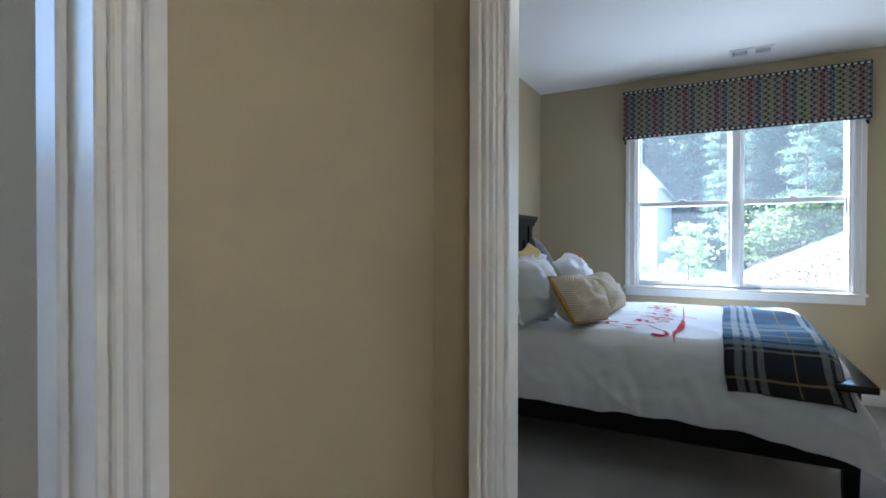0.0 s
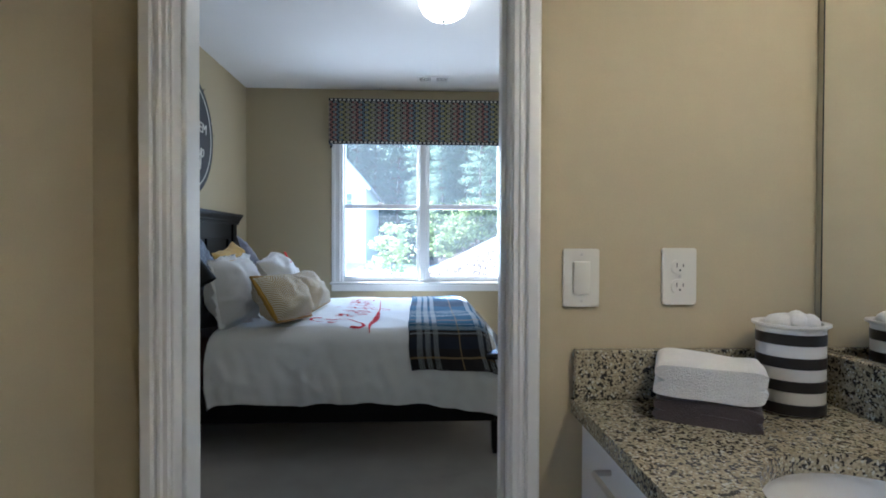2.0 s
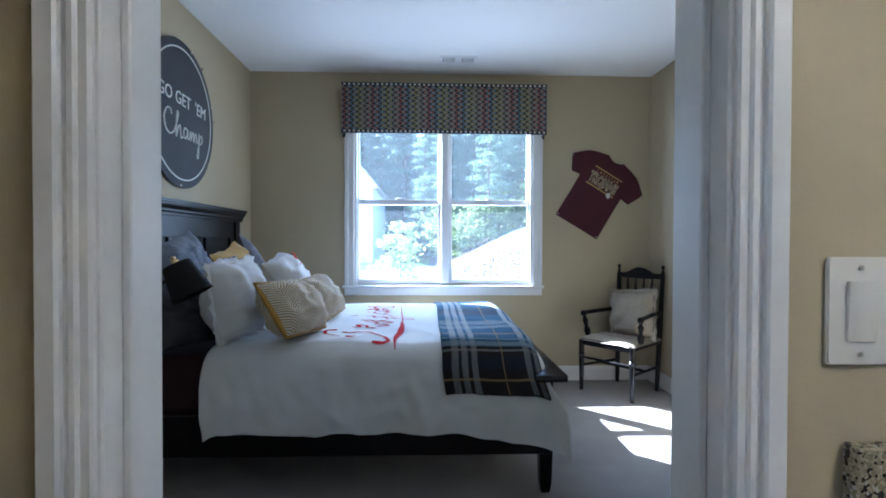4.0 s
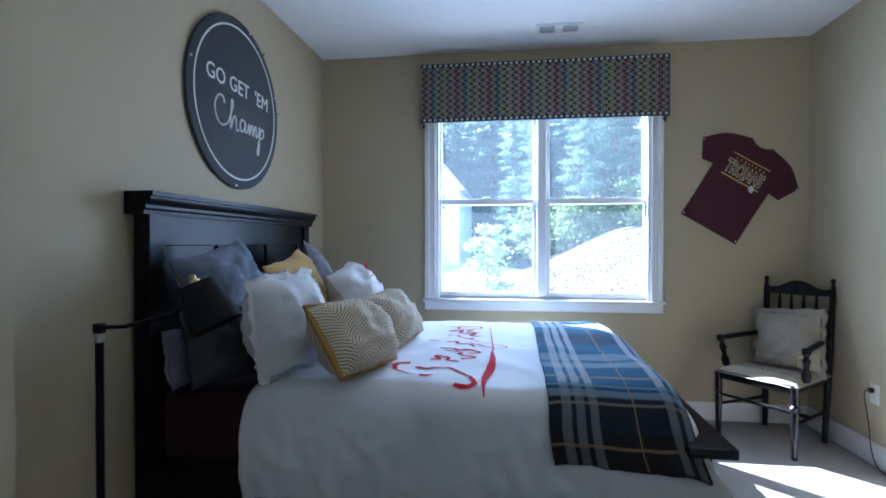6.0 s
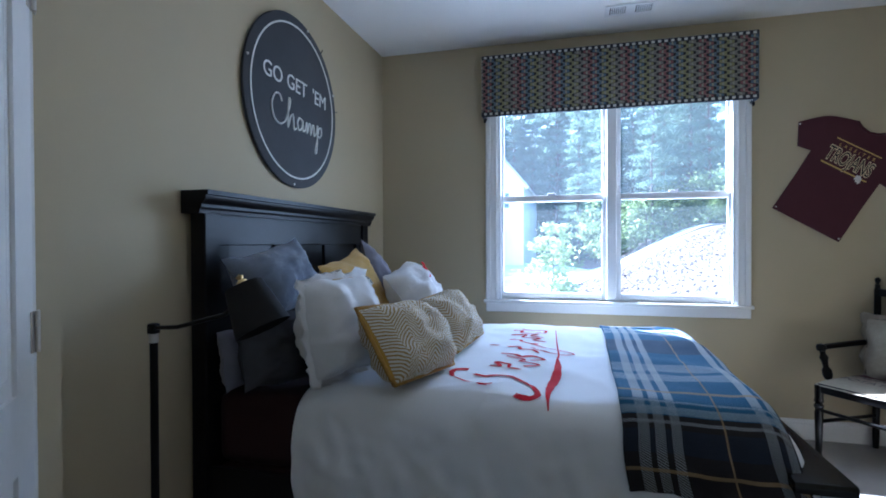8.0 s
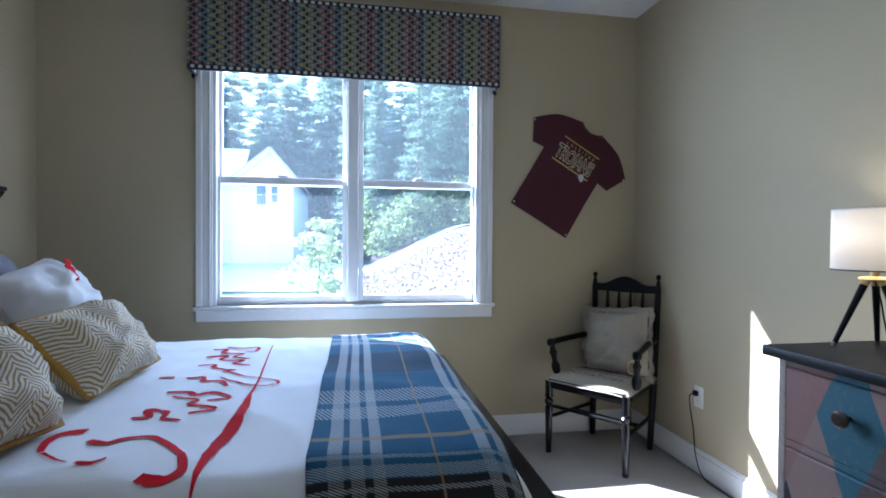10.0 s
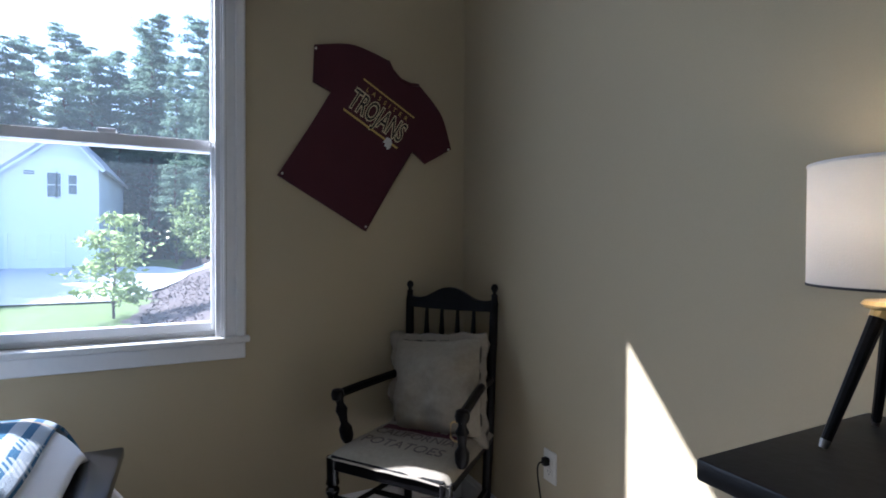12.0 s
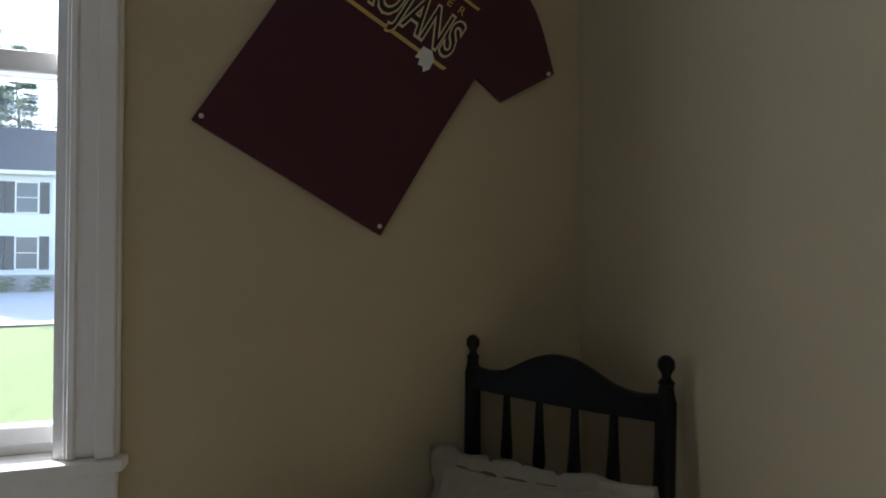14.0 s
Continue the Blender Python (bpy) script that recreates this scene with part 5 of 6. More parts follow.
bm = bmesh.new()
box(bm, VX + 0.035, XBE - 0.003, VY0 + 0.01, VY0 + 0.03, 0.0, CZ - 0.031)
box(bm, VX + 0.035, XBE - 0.003, YB - 0.022, YB - 0.003, 0.0, CZ - 0.031)
box(bm, VX + 0.035, VX + 0.055, VY0 + 0.03, YB - 0.022, 0.09, CZ - 0.031)
part("body", bm, M_CAB, vc)
for y0, y1 in ((0.48, 0.91), (-0.02, 0.46), (-0.5, -0.04), (-0.93, -0.52)):
    fr = part("drawer_front", B(VX + 0.016, VX + 0.034, y0, y1, 0.70, CZ - 0.045, 0.003), M_CAB, vc)
    part("bar_pull", tube([(VX + 0.016, (y0 + y1) / 2 + 0.06, 0.855), (VX - 0.012, (y0 + y1) / 2 + 0.06, 0.855), (VX - 0.014, (y0 + y1) / 2 + 0.055, 0.855), (VX - 0.014, (y0 + y1) / 2 - 0.055, 0.855), (VX - 0.012, (y0 + y1) / 2 - 0.06, 0.855), (VX + 0.016, (y0 + y1) / 2 - 0.06, 0.855)], 0.005, 8), M_NICKEL, fr, "satin nickel bar pull")
    part("cabinet_door", B(VX + 0.016, VX + 0.034, y0, y1, 0.10, 0.685, 0.003), M_CAB, vc)
bmr = thing("bathroom_mirror", pose(0, 0, 0), "frameless vanity mirror on the bathroom wall", "mirror")
part("mirror_sheet", B(XBE - 0.006, XBE - 0.0005, VY0, YB - 0.024, 1.032, 2.08), M_MIRROR, bmr, smooth=0)
part("mirror_edge", B(XBE - 0.0065, XBE - 0.0005, YB - 0.0238, YB - 0.021, 1.032, 2.08), M_DARK, bmr, "dark mirror edge", smooth=0)

# unseen fixture, assumed over the mirror from the warm light on the walls
vl = thing("vanity_light", pose(XBE, 0.1, 2.25), "three-globe vanity light over the bathroom mirror", "wall light")
part("back_bar", B(-0.03, -0.001, -0.32, 0.32, -0.04, 0.04, 0.006), M_NICKEL, vl)
for y in (-0.22, 0.0, 0.22):
    part("glass_shade", lathe([(0.03, 0.02), (0.05, -0.03), (0.06, -0.11), (0.057, -0.11), (0.047, -0.03), (0.027, 0.02)], 20, pose(-0.11, y, 0), hollow=True), M_LSHADE, vl)
    part("socket_arm", tube([(-0.03, y, 0.0), (-0.11, y, 0.02)], 0.008), M_NICKEL, vl)
    bulb("vanity_bulb", (XBE - 0.11, 0.1 + y, 2.17), 0.80, (1.0, 0.84, 0.64), 0.035)

sw = thing("light_switch", pose(0.694, YB, 1.174, 90, 0, 0), "white rocker light switch plate by the doorway", "light switch")
part("plate", prism(rounded(0.074, 0.118, 0.005, 3), 0, 0.006, bevel=0.0015), M_PLATE, sw)
part("rocker", boxm(pose(0, 0, 0.0075, 3, 0, 0), 0.033, 0.066, 0.006, 0.0012), M_PLATE, sw, "white rocker")
for y in (-0.047, 0.047):
    part("screw", lathe([(0.003, 0.006), (0.003, 0.0072), (0, 0.0072)], 8, pose(0, y, 0)), M_NICKEL, sw)
outlet("wall_outlet", pose(0.897, YB, 1.177, 90, 0, 0), "white duplex outlet over the granite backsplash")


def folded(w, d, h, seed):
    """A folded towel: soft layers, rounded at the fold."""
    bm = bmesh.new()
    layers = 2
    for k in range(layers):
        z0 = h * k / layers

        def f(u, v, k=k, z0=z0):
            a = 2 * math.pi * u
            c, s = math.cos(a), math.sin(a)
            e = 0.55
            x = w / 2 * (abs(c) ** 0.38) * (1 if c > 0 else -1)
            z = z0 + h / layers / 2 * (1 + (abs(s) ** e) * (1 if s > 0 else -1))
            y = -d / 2 + d * v
            sag = (0.010 * wavy((x * 9 + seed, y * 9, k), 1.3, 1) - 0.006 * (2 * abs(y) / d) ** 3) * (0.3 + 0.7 * (k + s * 0.5 + 0.5) / layers)
            edge = 0.010 * wavy((z * 40, y * 10, seed + k), 1.0, 1)
            return Vector((x + edge, y, z + sag + 0.004 * wavy((x * 20, y * 20, seed), 1, 1)))
        sheet(f, 40, 14, bm, closed_u=True)
    bmesh.ops.holes_fill(bm, edges=[e for e in bm.edges if e.is_boundary], sides=60)
    bmesh.ops.recalc_face_normals(bm, faces=bm.faces)
    return bm


M_TOWEL = mat("white_terry", (0.78, 0.76, 0.72), 0.95, var=0.06, scale=60, bump=1.0, bscale=420, sheen=0.3)
M_TOWEL2 = mat("brown_terry", (0.075, 0.055, 0.05), 0.95, var=0.12, scale=60, bump=1.0, bscale=420, sheen=0.2)
TW = pose(0.893, 0.815, CZ, 0, 0, -30)
a = part("folded_towel", folded(0.168, 0.14, 0.045, 2), M_TOWEL2, None, smooth=60)
a.matrix_world = TW
tagged(a, "dark brown folded towel on the granite vanity", "towel", "stacked towels")
a = part("folded_towel", folded(0.172, 0.145, 0.062, 7), M_TOWEL, None, smooth=60)
a.matrix_world = TW @ pose(0.0, 0.0, 0.046, 0, 0, 3)
tagged(a, "white folded towel stacked on a brown one", "towel", "stacked towels")
cn = thing("striped_canister", pose(1.068, 0.842, CZ), "white canister with black stripes filled with cotton", "canister")
M_STRIPE_W = mat("white_enamel", (0.75, 0.74, 0.71), 0.3, var=0.02, bump=0)
M_STRIPE_B = mat("black_enamel", (0.014, 0.013, 0.013), 0.3, var=0.1, bump=0)
part("body", lathe([(0, 0.002), (0.054, 0.002), (0.056, 0.006), (0.0565, 0.158), (0.064, 0.163), (0.064, 0.167), (0.052, 0.166), (0.052, 0.14), (0, 0.14)], 40), M_STRIPE_W, cn)
for k in range(4):
    z = 0.004 + 0.042 * k
    part("stripe", lathe([(0.0572, z), (0.0574, z + 0.02), (0.055, z + 0.02), (0.055, z)], 40, hollow=True), M_STRIPE_B, cn, "black painted stripe")
bm = bmesh.new()
rnd = random.Random(4)
for k in range(16):
    r, a_ = 0.034 * math.sqrt(rnd.random()), rnd.random() * 6.28
    bm = bmesh.new()
    bmesh.ops.create_icosphere(bm, subdivisions=2, radius=0.017, matrix=pose(r * math.cos(a_), r * math.sin(a_), 0.163 + 0.008 * rnd.random()))
    for v in bm.verts:
        v.co += v.normal * wavy(v.co, 60, 0.003)
    part("cotton_ball", bm, M_TOWEL, cn, smooth=180)

# ---- outdoors ----
def smooth01(t):
    t = max(0.0, min(1.0, t))
    return t * t * (3 - 2 * t)


def ground_z(x, y):
    base = -0.95 + 0.022 * (min(y, 34) - 5)
    bank = 2.6 * smooth01((x + 0.5 - 0.03 * (y - 14)) / 7.5) * smooth01((y - 8) / 9)
    far = 1.2 * smooth01((y - 40) / 30)
    return base + bank + far * 0.8


def spread(t, span):
    return span * (0.12 * t + 0.88 * t ** 3)


bm = sheet(lambda u, v: (lambda x, y: Vector((x, y, ground_z(x, y) + wavy((x, y, 0), 0.7, 0.05) * (1 if y > 7 else 0))))(spread(2 * u - 1, 400), 5.2 + spread(v, 700)), 150, 130)


def ground_mat():
    m = mat("lawn_and_straw", (0.1, 0.1, 0.1), 0.95, bump=1.0, bscale=9)
    n, l, b = nodes_of(m)
    f = Maths(m)
    geo = n.new("ShaderNodeNewGeometry")
    sp = n.new("ShaderNodeSeparateXYZ")
    l.new(geo.outputs["Position"], sp.inputs[0])
    nz, nf = n.new("ShaderNodeTexNoise"), n.new("ShaderNodeTexNoise")
    nz.inputs["Scale"].default_value, nz.inputs["Detail"].default_value = 0.8, 6
    nf.inputs["Scale"].default_value, nf.inputs["Detail"].default_value = 14, 8
    l.new(geo.outputs["Position"], nz.inputs["Vector"])
    l.new(geo.outputs["Position"], nf.inputs["Vector"])
    grass = f.mix(nf.outputs["Fac"], (0.035, 0.055, 0.008), (0.12, 0.18, 0.025))
    straw = f.mix(nf.outputs["Fac"], (0.042, 0.028, 0.025), (0.105, 0.073, 0.066))
    edge = f("ADD", f("SUBTRACT", sp.outputs[0], f("MULTIPLY", f("SUBTRACT", sp.outputs[1], 14.0), 0.03)), f("MULTIPLY", f("SUBTRACT", nz.outputs["Fac"], 0.5), 1.6))
    c = f.mix(f("GREATER_THAN", edge, -0.3), grass, straw)
    near = f("ADD", f("ADD", sp.outputs[1], f("MULTIPLY", sp.outputs[0], -0.5)), f("MULTIPLY", f("SUBTRACT", nz.outputs["Fac"], 0.5), 3.0))
    c = f.mix(f("LESS_THAN", near, 11.0), c, straw)
    c = f.mix(f("GREATER_THAN", sp.outputs[1], 46.0), c, (0.05, 0.055, 0.02))
    l.new(c, b.inputs["Base Color"])
    bp = [x for x in n if x.bl_idname == "ShaderNodeBump"][0]
    bp.inputs["Distance"].default_value = 0.012
    l.new(nf.outputs["Fac"], bp.inputs["Height"])
    return m


structure("ground", bm, ground_mat(), "lawn rising to a bank of brown pine straw", smooth=180)
M_CONC = mat("pale_concrete", (0.50, 0.49, 0.47), 0.85, var=0.08, scale=1.5, bump=0.3, bscale=60)
bm = sheet(lambda u, v: (lambda x, y: Vector((x, y, ground_z(x, y) + 0.06)))(-16 + 15.0 * u + 2.0 * math.sin(3 * v) * u, 20.5 + 15.4 * v), 40, 24)
structure("driveway", bm, M_CONC, "pale concrete driveway in front of the neighbouring house", smooth=180)
bm = sheet(lambda u, v: (lambda x, y: Vector((x, y, ground_z(x, y) + 0.05)))(-1.0 + 16 * u, 27.5 + 3.2 * v + 5 * u), 40, 6)
structure("path", bm, M_CONC, "pale gravel track behind the bank", smooth=180)

M_SIDING = mat("white_siding", (0.76, 0.78, 0.80), 0.6, var=0.03, scale=2, bump=0.05)
M_ROOF_L = mat("pale_roof", (0.42, 0.41, 0.41), 0.8, var=0.12, scale=3, bump=0.6, bscale=20)
M_ROOF_D = mat("dark_shingle", (0.06, 0.065, 0.08), 0.85, var=0.2, scale=3, bump=0.8, bscale=20)
M_PANE = mat("dark_pane", (0.08, 0.10, 0.12), 0.08, var=0.1, bump=0)
M_SHUT = mat("dark_shutter", (0.03, 0.035, 0.04), 0.6)
M_STONE = mat("grey_stone", (0.33, 0.32, 0.31), 0.9, var=0.25, scale=5, bump=0.8, bscale=12)

ho = thing("house", pose(-3.4, 36, -0.35), "white sided neighbouring house with a gabled garage", "house")
g = [(0, 0), (0, 5.65), (-1.4, 7.3), (-6.6, 2.95), (-6.6, 0)]
part("wall", prism(g, -11, 0, pose(0, 0, 0, 90, 0, 0)), M_SIDING, ho, "white lap siding")
for k in range(26):
    z = 0.25 + 0.2 * k
    x0 = -6.6 if z < 2.9 else -6.6 + (z - 2.95) / 4.35 * 5.2
    tagged(part("siding_course", boxm(pose((x0 + 0) / 2, -0.012, z, 6, 0, 0), -x0, 0.02, 0.19), M_SIDING, ho), "")
for a, b_, nm in (((0.3, 5.3), (-1.4, 7.35), 0), ((-1.4, 7.35), (-7.0, 2.65), 1)):
    d = Vector((b_[0] - a[0], 0, b_[1] - a[1]))
    m = Matrix.Translation(((a[0] + b_[0]) / 2, 5.3, (a[1] + b_[1]) / 2 + 0.06)) @ d.to_track_quat("X", "Z").to_matrix().to_4x4()
    part("roof", boxm(m, d.length, 11.6, 0.14), M_ROOF_L, ho, "pale shingle roof slope")
    m2 = Matrix.Translation(((a[0] + b_[0]) / 2, -0.45, (a[1] + b_[1]) / 2 - 0.05)) @ d.to_track_quat("X", "Z").to_matrix().to_4x4()
    part("rake_board", boxm(m2, d.length, 0.06, 0.2), M_TRIM, ho, "white rake board")
rr = boxm(pose(-6.4, 3.4, 6.0, 42, 0, 0), 5.2, 6.6, 0.16)
part("rear_roof", rr, M_ROOF_L, ho, "pale rear roof")


def house_window(parent, x, z, w, h, shutters=False):
    wn2 = part("window", B(x - w / 2 - 0.07, x + w / 2 + 0.07, -0.09, -0.02, z - h / 2 - 0.07, z + h / 2 + 0.07), M_TRIM, parent, "white-framed window")
    part("pane", B(x - w / 2, x + w / 2, -0.10, -0.085, z - h / 2, z - 0.02), M_PANE, wn2)
    part("pane", B(x - w / 2, x + w / 2, -0.10, -0.085, z + 0.02, z + h / 2), M_PANE, wn2)
    if shutters:
        for s in (-1, 1):
            part("shutter", B(x + s * (w / 2 + 0.27) - 0.19, x + s * (w / 2 + 0.27) + 0.19, -0.08, -0.02, z - h / 2 - 0.05, z + h / 2 + 0.05), M_SHUT, parent, "dark louvred shutter")


house_window(ho, -2.05, 4.45, 0.38, 1.25)
house_window(ho, -1.75, 4.45, 0.16, 1.2)
house_window(ho, -1.15, 4.5, 0.36, 1.0)
house_window(ho, -3.0, 5.05, 0.45, 0.18)
for x in (-5.0, -2.6):
    gd = part("garage_door", B(x - 1.1, x + 1.1, -0.10, -0.02, 0.0, 1.9), M_TRIM, ho, "white panelled garage door")
    for r in range(4):
        for c in range(4):
            part("door_panel", B(x - 1.0 + c * 0.51, x - 0.55 + c * 0.51, -0.125, -0.10, 0.08 + r * 0.46, 0.46 + r * 0.46, 0.02), M_SIDING, gd)
part("downpipe", B(-6.55, -6.43, -0.2, -0.08, 0, 4.0), M_SHUT, ho)

h2 = thing("house", pose(-9.2, 33, -0.4), "white two-storey neighbouring house with dark shutters and roof", "house")
part("wall", B(-7.5, 0, 0, 9, 0, 5.9), M_SIDING, h2, "white lap siding")
part("plinth", B(-7.55, 0.05, -0.06, 9, 0, 0.9), M_STONE, h2, "grey stone plinth")
bm = bmesh.new()
vs = [bm.verts.new(v) for v in ((-7.9, -0.4, 5.85), (0.4, -0.4, 5.85), (0.4, 9.4, 5.85), (-7.9, 9.4, 5.85), (-5.0, 4.5, 8.9), (-2.3, 4.5, 8.9))]
for q in ((0, 1, 5, 4), (1, 2, 5), (2, 3, 4, 5), (3, 0, 4), (3, 2, 1, 0)):
    bm.faces.new([vs[i] for i in q])
bmesh.ops.recalc_face_normals(bm, faces=bm.faces)
part("roof", bm, M_ROOF_D, h2, "dark shingled hip roof", smooth=0)
part("eave_board", B(-7.9, 0.4, -0.42, -0.36, 5.68, 5.86), M_TRIM, h2)
for x in (-1.6, -3.4, -5.2):
    house_window(h2, x, 4.6, 0.85, 1.4, True)
    house_window(h2, x, 1.95, 0.85, 1.5, True)


def leaf_mat(name, a, b_, through_=1.5):
    m = mat(name, a, 0.7, bump=0)
    n, l, b = nodes_of(m)
    f = Maths(m)
    geo = n.new("ShaderNodeNewGeometry")
    oi = n.new("ShaderNodeObjectInfo")
    c = f.mix(geo.outputs["Random Per Island"], a, b_)
    c = f.mix(f("MULTIPLY", oi.outputs["Random"], 0.35), c, tuple(x * 0.55 for x in a))
    l.new(c, b.inputs["Base Color"])
    tr, mx = n.new("ShaderNodeBsdfTranslucent"), n.new("ShaderNodeMixShader")
    thru = n.new("ShaderNodeVectorMath")
    thru.operation = "SCALE"
    thru.inputs[3].default_value = through_
    l.new(c, thru.inputs[0])
    l.new(thru.outputs[0], tr.inputs[0])
    mx.inputs[0].default_value = 0.6
    l.new(b.outputs[0], mx.inputs[1])
    l.new(tr.outputs[0], mx.inputs[2])
    l.new(mx.outputs[0], n["Material Output"].inputs[0])
    return m


M_NEEDLE = leaf_mat("pine_needles", (0.065, 0.105, 0.08), (0.14, 0.19, 0.135), 1.8)
M_LEAF = leaf_mat("broad_leaves", (0.09, 0.13, 0.055), (0.22, 0.27, 0.12))
M_YOUNG = leaf_mat("young_leaves", (0.20, 0.26, 0.10), (0.36, 0.42, 0.19))
M_BARK = mat("pine_bark", (0.11, 0.085, 0.07), 0.95, var=0.35, scale=8, bump=1.0, bscale=25)


def tuft(bm, p, size, rnd):
    """One three-cornered spray of needles, lying rather flat."""
    a = rnd.random() * 6.283
    d = Vector((math.cos(a), math.sin(a), rnd.gauss(0, 0.35))) * size
    w = Vector((-d.y, d.x, rnd.gauss(0, 0.5) * size)) * 0.24
    bm.faces.new([bm.verts.new(q) for q in (p - d * 0.5 - w, p - d * 0.5 + w, p + d)])


def leaf(bm, p, size, rnd):
    """One small bent leaf or tuft of two triangles."""
    a = Vector((rnd.gauss(0, 1), rnd.gauss(0, 1), rnd.gauss(0, 0.6))).normalized() * size
    b = a.cross(Vector((rnd.gauss(0, 1), rnd.gauss(0, 1), rnd.gauss(0, 1)))).normalized() * size * 0.45
    v = [bm.verts.new(p + d) for d in (-a, b * 0.9, a, -b)]
    bm.faces.new(v)


def tree(name, m, label, height, crown_from, radius, limbs, tufts, size, seed, leaf_m, group, trunk_r, conical=0.6, bushy=False):
    rnd = random.Random(seed)
    t = thing(name, m, label, "tree" if not bushy else "bush", group)
    bm = bmesh.new()
    bend = [Vector((rnd.uniform(-1, 1), rnd.uniform(-1, 1), 0)) * 0.012 * height for _ in range(6)]
    axis = [Vector((0, 0, height * k / 6)) + (bend[k - 1] if k else Vector()) for k in range(7)]
    for k in range(6):
        rod(axis[k] - (Vector((0, 0, 0.3)) if k == 0 else Vector()), axis[k + 1], trunk_r * (1 - 0.15 * k), trunk_r * (1 - 0.15 * (k + 1)) + 0.004, 7, bm)
    ends = []
    for i in range(limbs):
        s = crown_from + (1 - crown_from) * (i + rnd.random()) / limbs
        k = min(5, int(s * 6))
        root = axis[k].lerp(axis[k + 1], s * 6 - k)
        reach = radius * (1 - conical * (s - crown_from) / (1 - crown_from + 1e-6)) * rnd.uniform(0.55, 1.1)
        a = rnd.random() * 6.283
        tip = root + Vector((math.cos(a) * reach, math.sin(a) * reach, rnd.uniform(-0.1, 0.35) * reach))
        mid = root.lerp(tip, 0.5) + Vector((0, 0, 0.06 * reach))
        rod(root, mid, trunk_r * 0.22, trunk_r * 0.14, 5, bm)
        rod(mid, tip, trunk_r * 0.14, trunk_r * 0.05, 5, bm)
        ends.append((mid, tip, reach))
    part("trunk", bm, M_BARK, t, smooth=60)
    bm = bmesh.new()
    for mid, tip, reach in ends:
        for _ in range(tufts // limbs):
            q = mid.lerp(tip, rnd.uniform(0.0, 1.1))
            q = q + Vector((rnd.gauss(0, 0.24), rnd.gauss(0, 0.24), rnd.gauss(0, 0.045 if leaf_m == M_NEEDLE else 0.1))) * reach
            (tuft if leaf_m == M_NEEDLE else leaf)(bm, q, size * rnd.uniform(0.6, 1.4), rnd)
    part("crown", bm, leaf_m, t, "ragged crown of needles" if leaf_m == M_NEEDLE else "loose leafy crown", smooth=0)
    return t


LP = "tall pine tree in the wood behind the houses"
rnd = random.Random(11)
kinds = [tree("pine_tree", pose(6 * k - 12, 62, ground_z(0, 62)), LP, 19.0, 0.2, 2.7, 120, 21960, 0.17, 40 + k, M_NEEDLE, "pine wood", 0.2, 0.55) for k in range(4)]
for i in range(110):
    src = kinds[rnd.randrange(4)]
    row = i % 4
    x = -36 + 64 * (i / 110) + rnd.uniform(-2, 2)
    y = 47 + 8 * row + rnd.uniform(-3, 3)
    if -17 < x < -2 and y < 50:
        y += 8
    s = rnd.uniform(0.5, 1.0)
    c = copy_thing(src, pose(x, y, ground_z(x, y) - 0.1, 0, 0, rnd.uniform(0, 360)))
    c.scale = (s, s, s * rnd.uniform(0.95, 1.1))
# added pines, unseen west of the drive, placed only to shade it
for i in range(11):
    x, y = -19.0 - 1.1 * (i % 3), 36.5 + 0.85 * i
    c = copy_thing(kinds[i % 4], pose(x, y, ground_z(x, y) - 0.1, 0, 0, 47 * i))
    c.scale = (1.2, 1.2, 0.92)
# thin tall pines nearer, at the edge of the bank
for x, y, s in ((4.3, 33, 0.72), (5.4, 36, 0.8), (2.0, 38, 0.66), (7.5, 34, 0.75), (0.2, 41, 0.72)):
    c = copy_thing(kinds[int(x * 7) % 4], pose(x, y, ground_z(x, y) - 0.1, 0, 0, x * 77))
    c.scale = (s * 0.62, s * 0.62, s)
bushes = [tree("bush", pose(1.5 + 3 * k, 33.5, ground_z(1.5 + 3 * k, 33.5)), "sunlit green bush at the wood's edge", 2.6, 0.12, 1.5, 20, 1500, 0.11, 70 + k, M_LEAF, "bushes at the wood's edge", 0.04, 0.3, True) for k in range(3)]
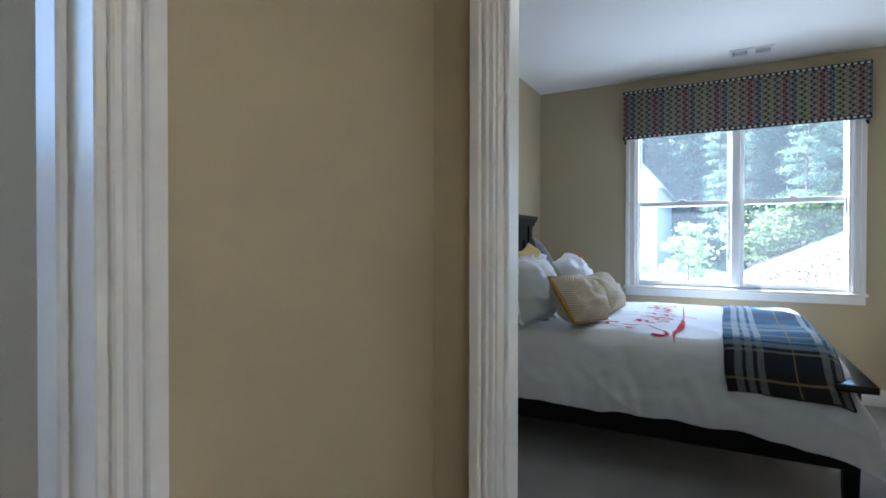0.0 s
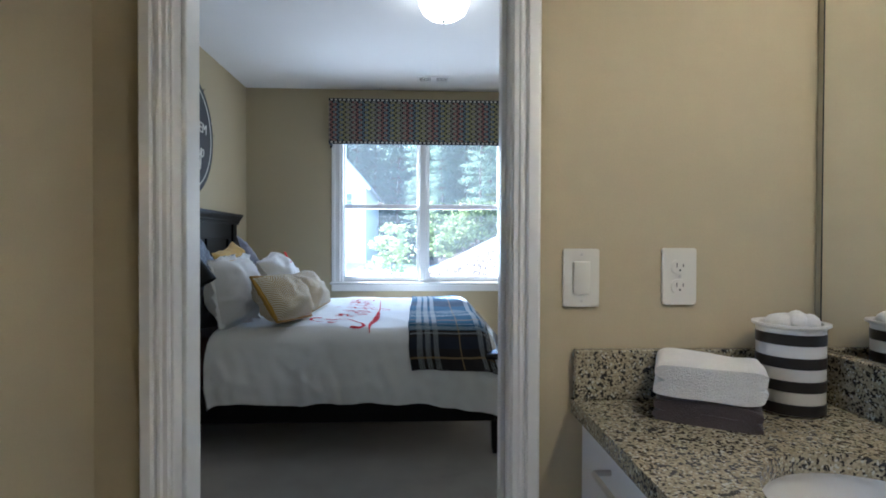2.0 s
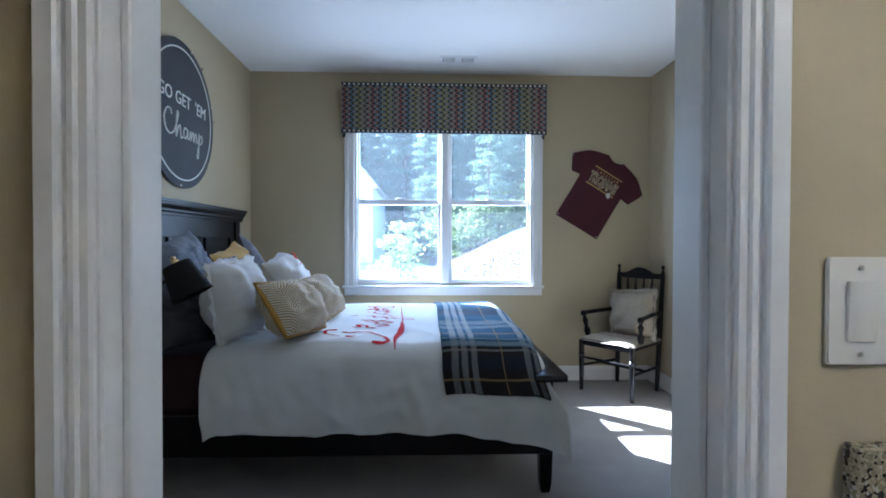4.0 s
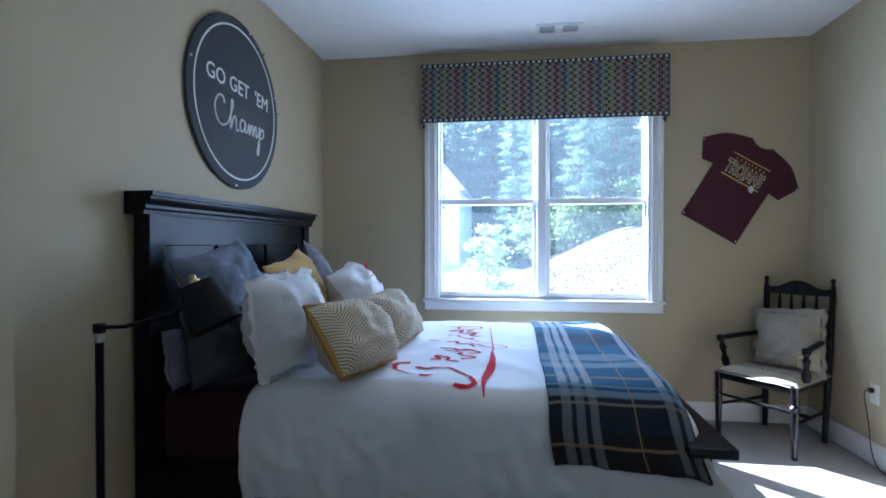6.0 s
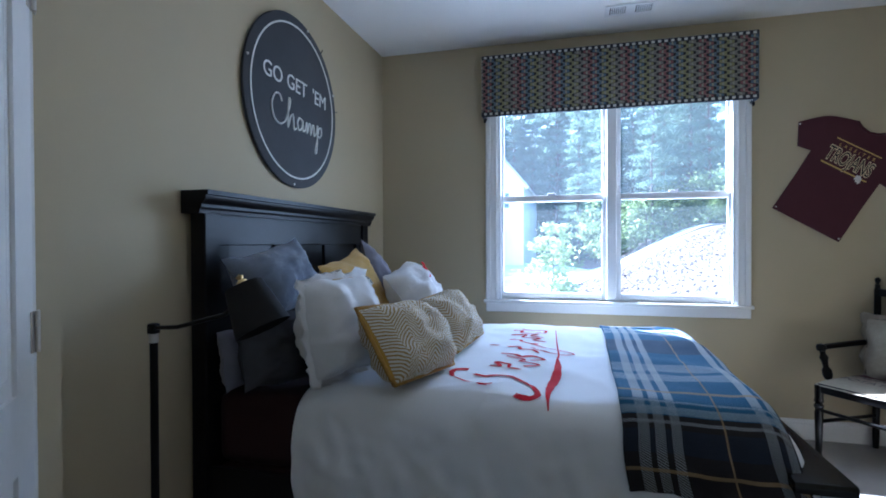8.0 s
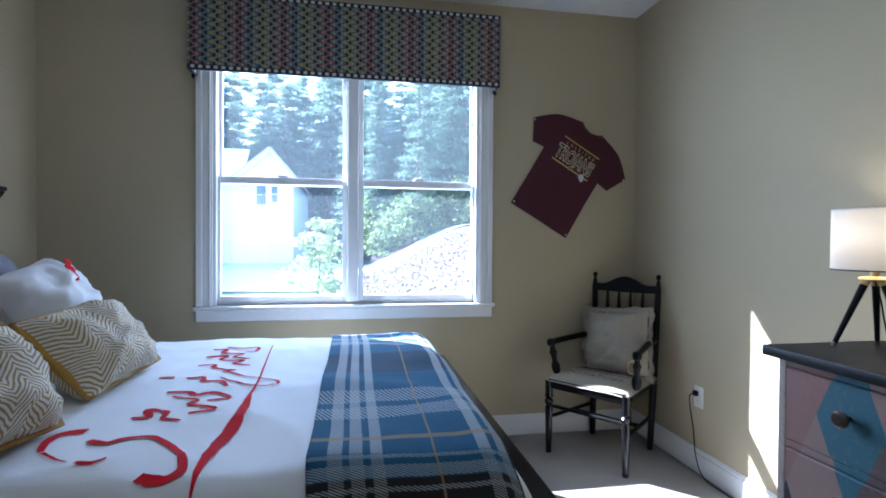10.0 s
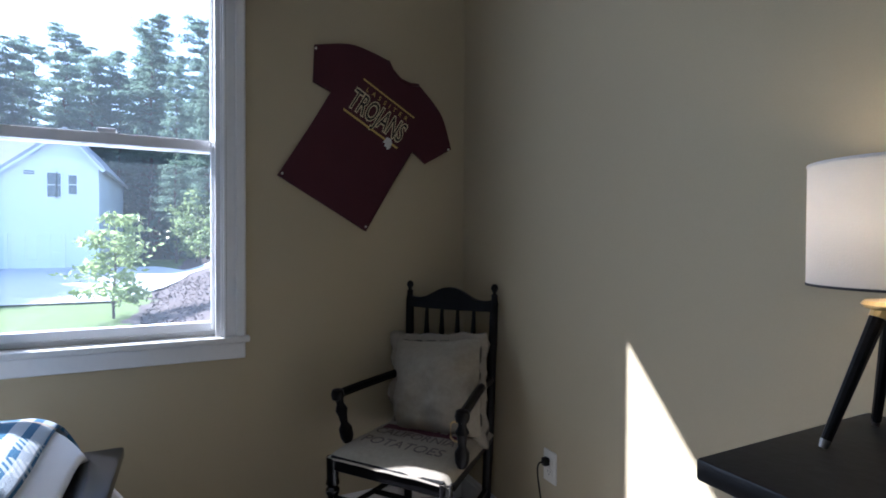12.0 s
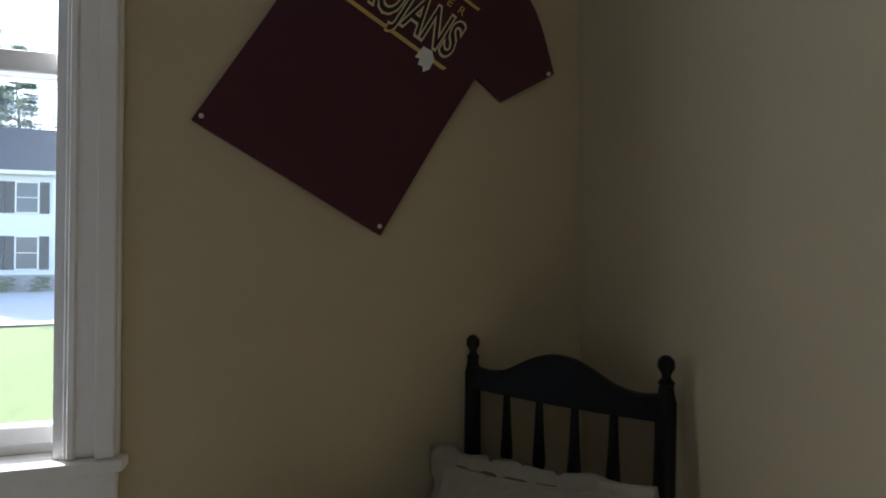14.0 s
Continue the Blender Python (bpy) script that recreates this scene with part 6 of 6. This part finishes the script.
for i in range(26):
    x, y = 1.3 + 18 * i / 26 + rnd.uniform(-0.5, 0.5), 32.5 + rnd.uniform(-1, 6)
    s = rnd.uniform(0.6, 1.5)
    c = copy_thing(bushes[i % 3], pose(x, y, ground_z(x, y) - 0.1, 0, 0, rnd.uniform(0, 360)))
    c.scale = (s, s, s)
# the dim depth of the wood
bm = bmesh.new()
for k in range(34000):
    x = rnd.uniform(-75, 60)
    y = rnd.uniform(72, 84)
    top = 13.5 + 3.0 * noise.noise(Vector((x * 0.16, 0, 3))) + 1.5 * noise.noise(Vector((x * 0.6, 0, 8)))
    leaf(bm, Vector((x, y, ground_z(x, y) + top * rnd.random() ** 0.8)), rnd.uniform(0.35, 0.85), rnd)
tagged(part("far_wood", bm, M_NEEDLE, None, smooth=0), "dim blue-green depth of the pine wood", "far wood", kind="stuff")
# clipped shrubs along the far house
for k in range(5):
    c = copy_thing(bushes[k % 3], pose(-15.2 + 1.3 * k, 32.3, ground_z(-13, 32.3) - 0.02, 0, 0, 60 * k))
    c.scale = (0.32, 0.32, 0.3)
# the undergrowth that closes the wood
bm = bmesh.new()
for k in range(9000):
    x, y = rnd.uniform(-60, 60), rnd.uniform(44, 66)
    leaf(bm, Vector((x, y, ground_z(x, y) + abs(rnd.gauss(0, 2.2)))), rnd.uniform(0.25, 0.6), rnd)
tagged(part("undergrowth", bm, M_NEEDLE, None, smooth=0), "dark green undergrowth filling the pine wood", "undergrowth", kind="stuff")
tree("young_tree", pose(-0.62, 17.6, ground_z(-0.62, 17.6)), "young leafy tree on the lawn with pale green leaves", 2.5, 0.10, 1.05, 30, 1900, 0.085, 91, M_YOUNG, "", 0.035, 0.55)
# clumps of straw and weeds on the bank
bm = bmesh.new()
for k in range(9000):
    x, y = rnd.uniform(0.0, 8), rnd.uniform(9, 26)
    leaf(bm, Vector((x, y, ground_z(x, y) + 0.03)), rnd.uniform(0.02, 0.06), rnd)
tagged(part("pine_straw", bm, mat("pine_straw", (0.085, 0.058, 0.052), 0.95, var=0.35, scale=3), None, smooth=0), "loose brown pine straw over the bank", "pine straw", kind="stuff")
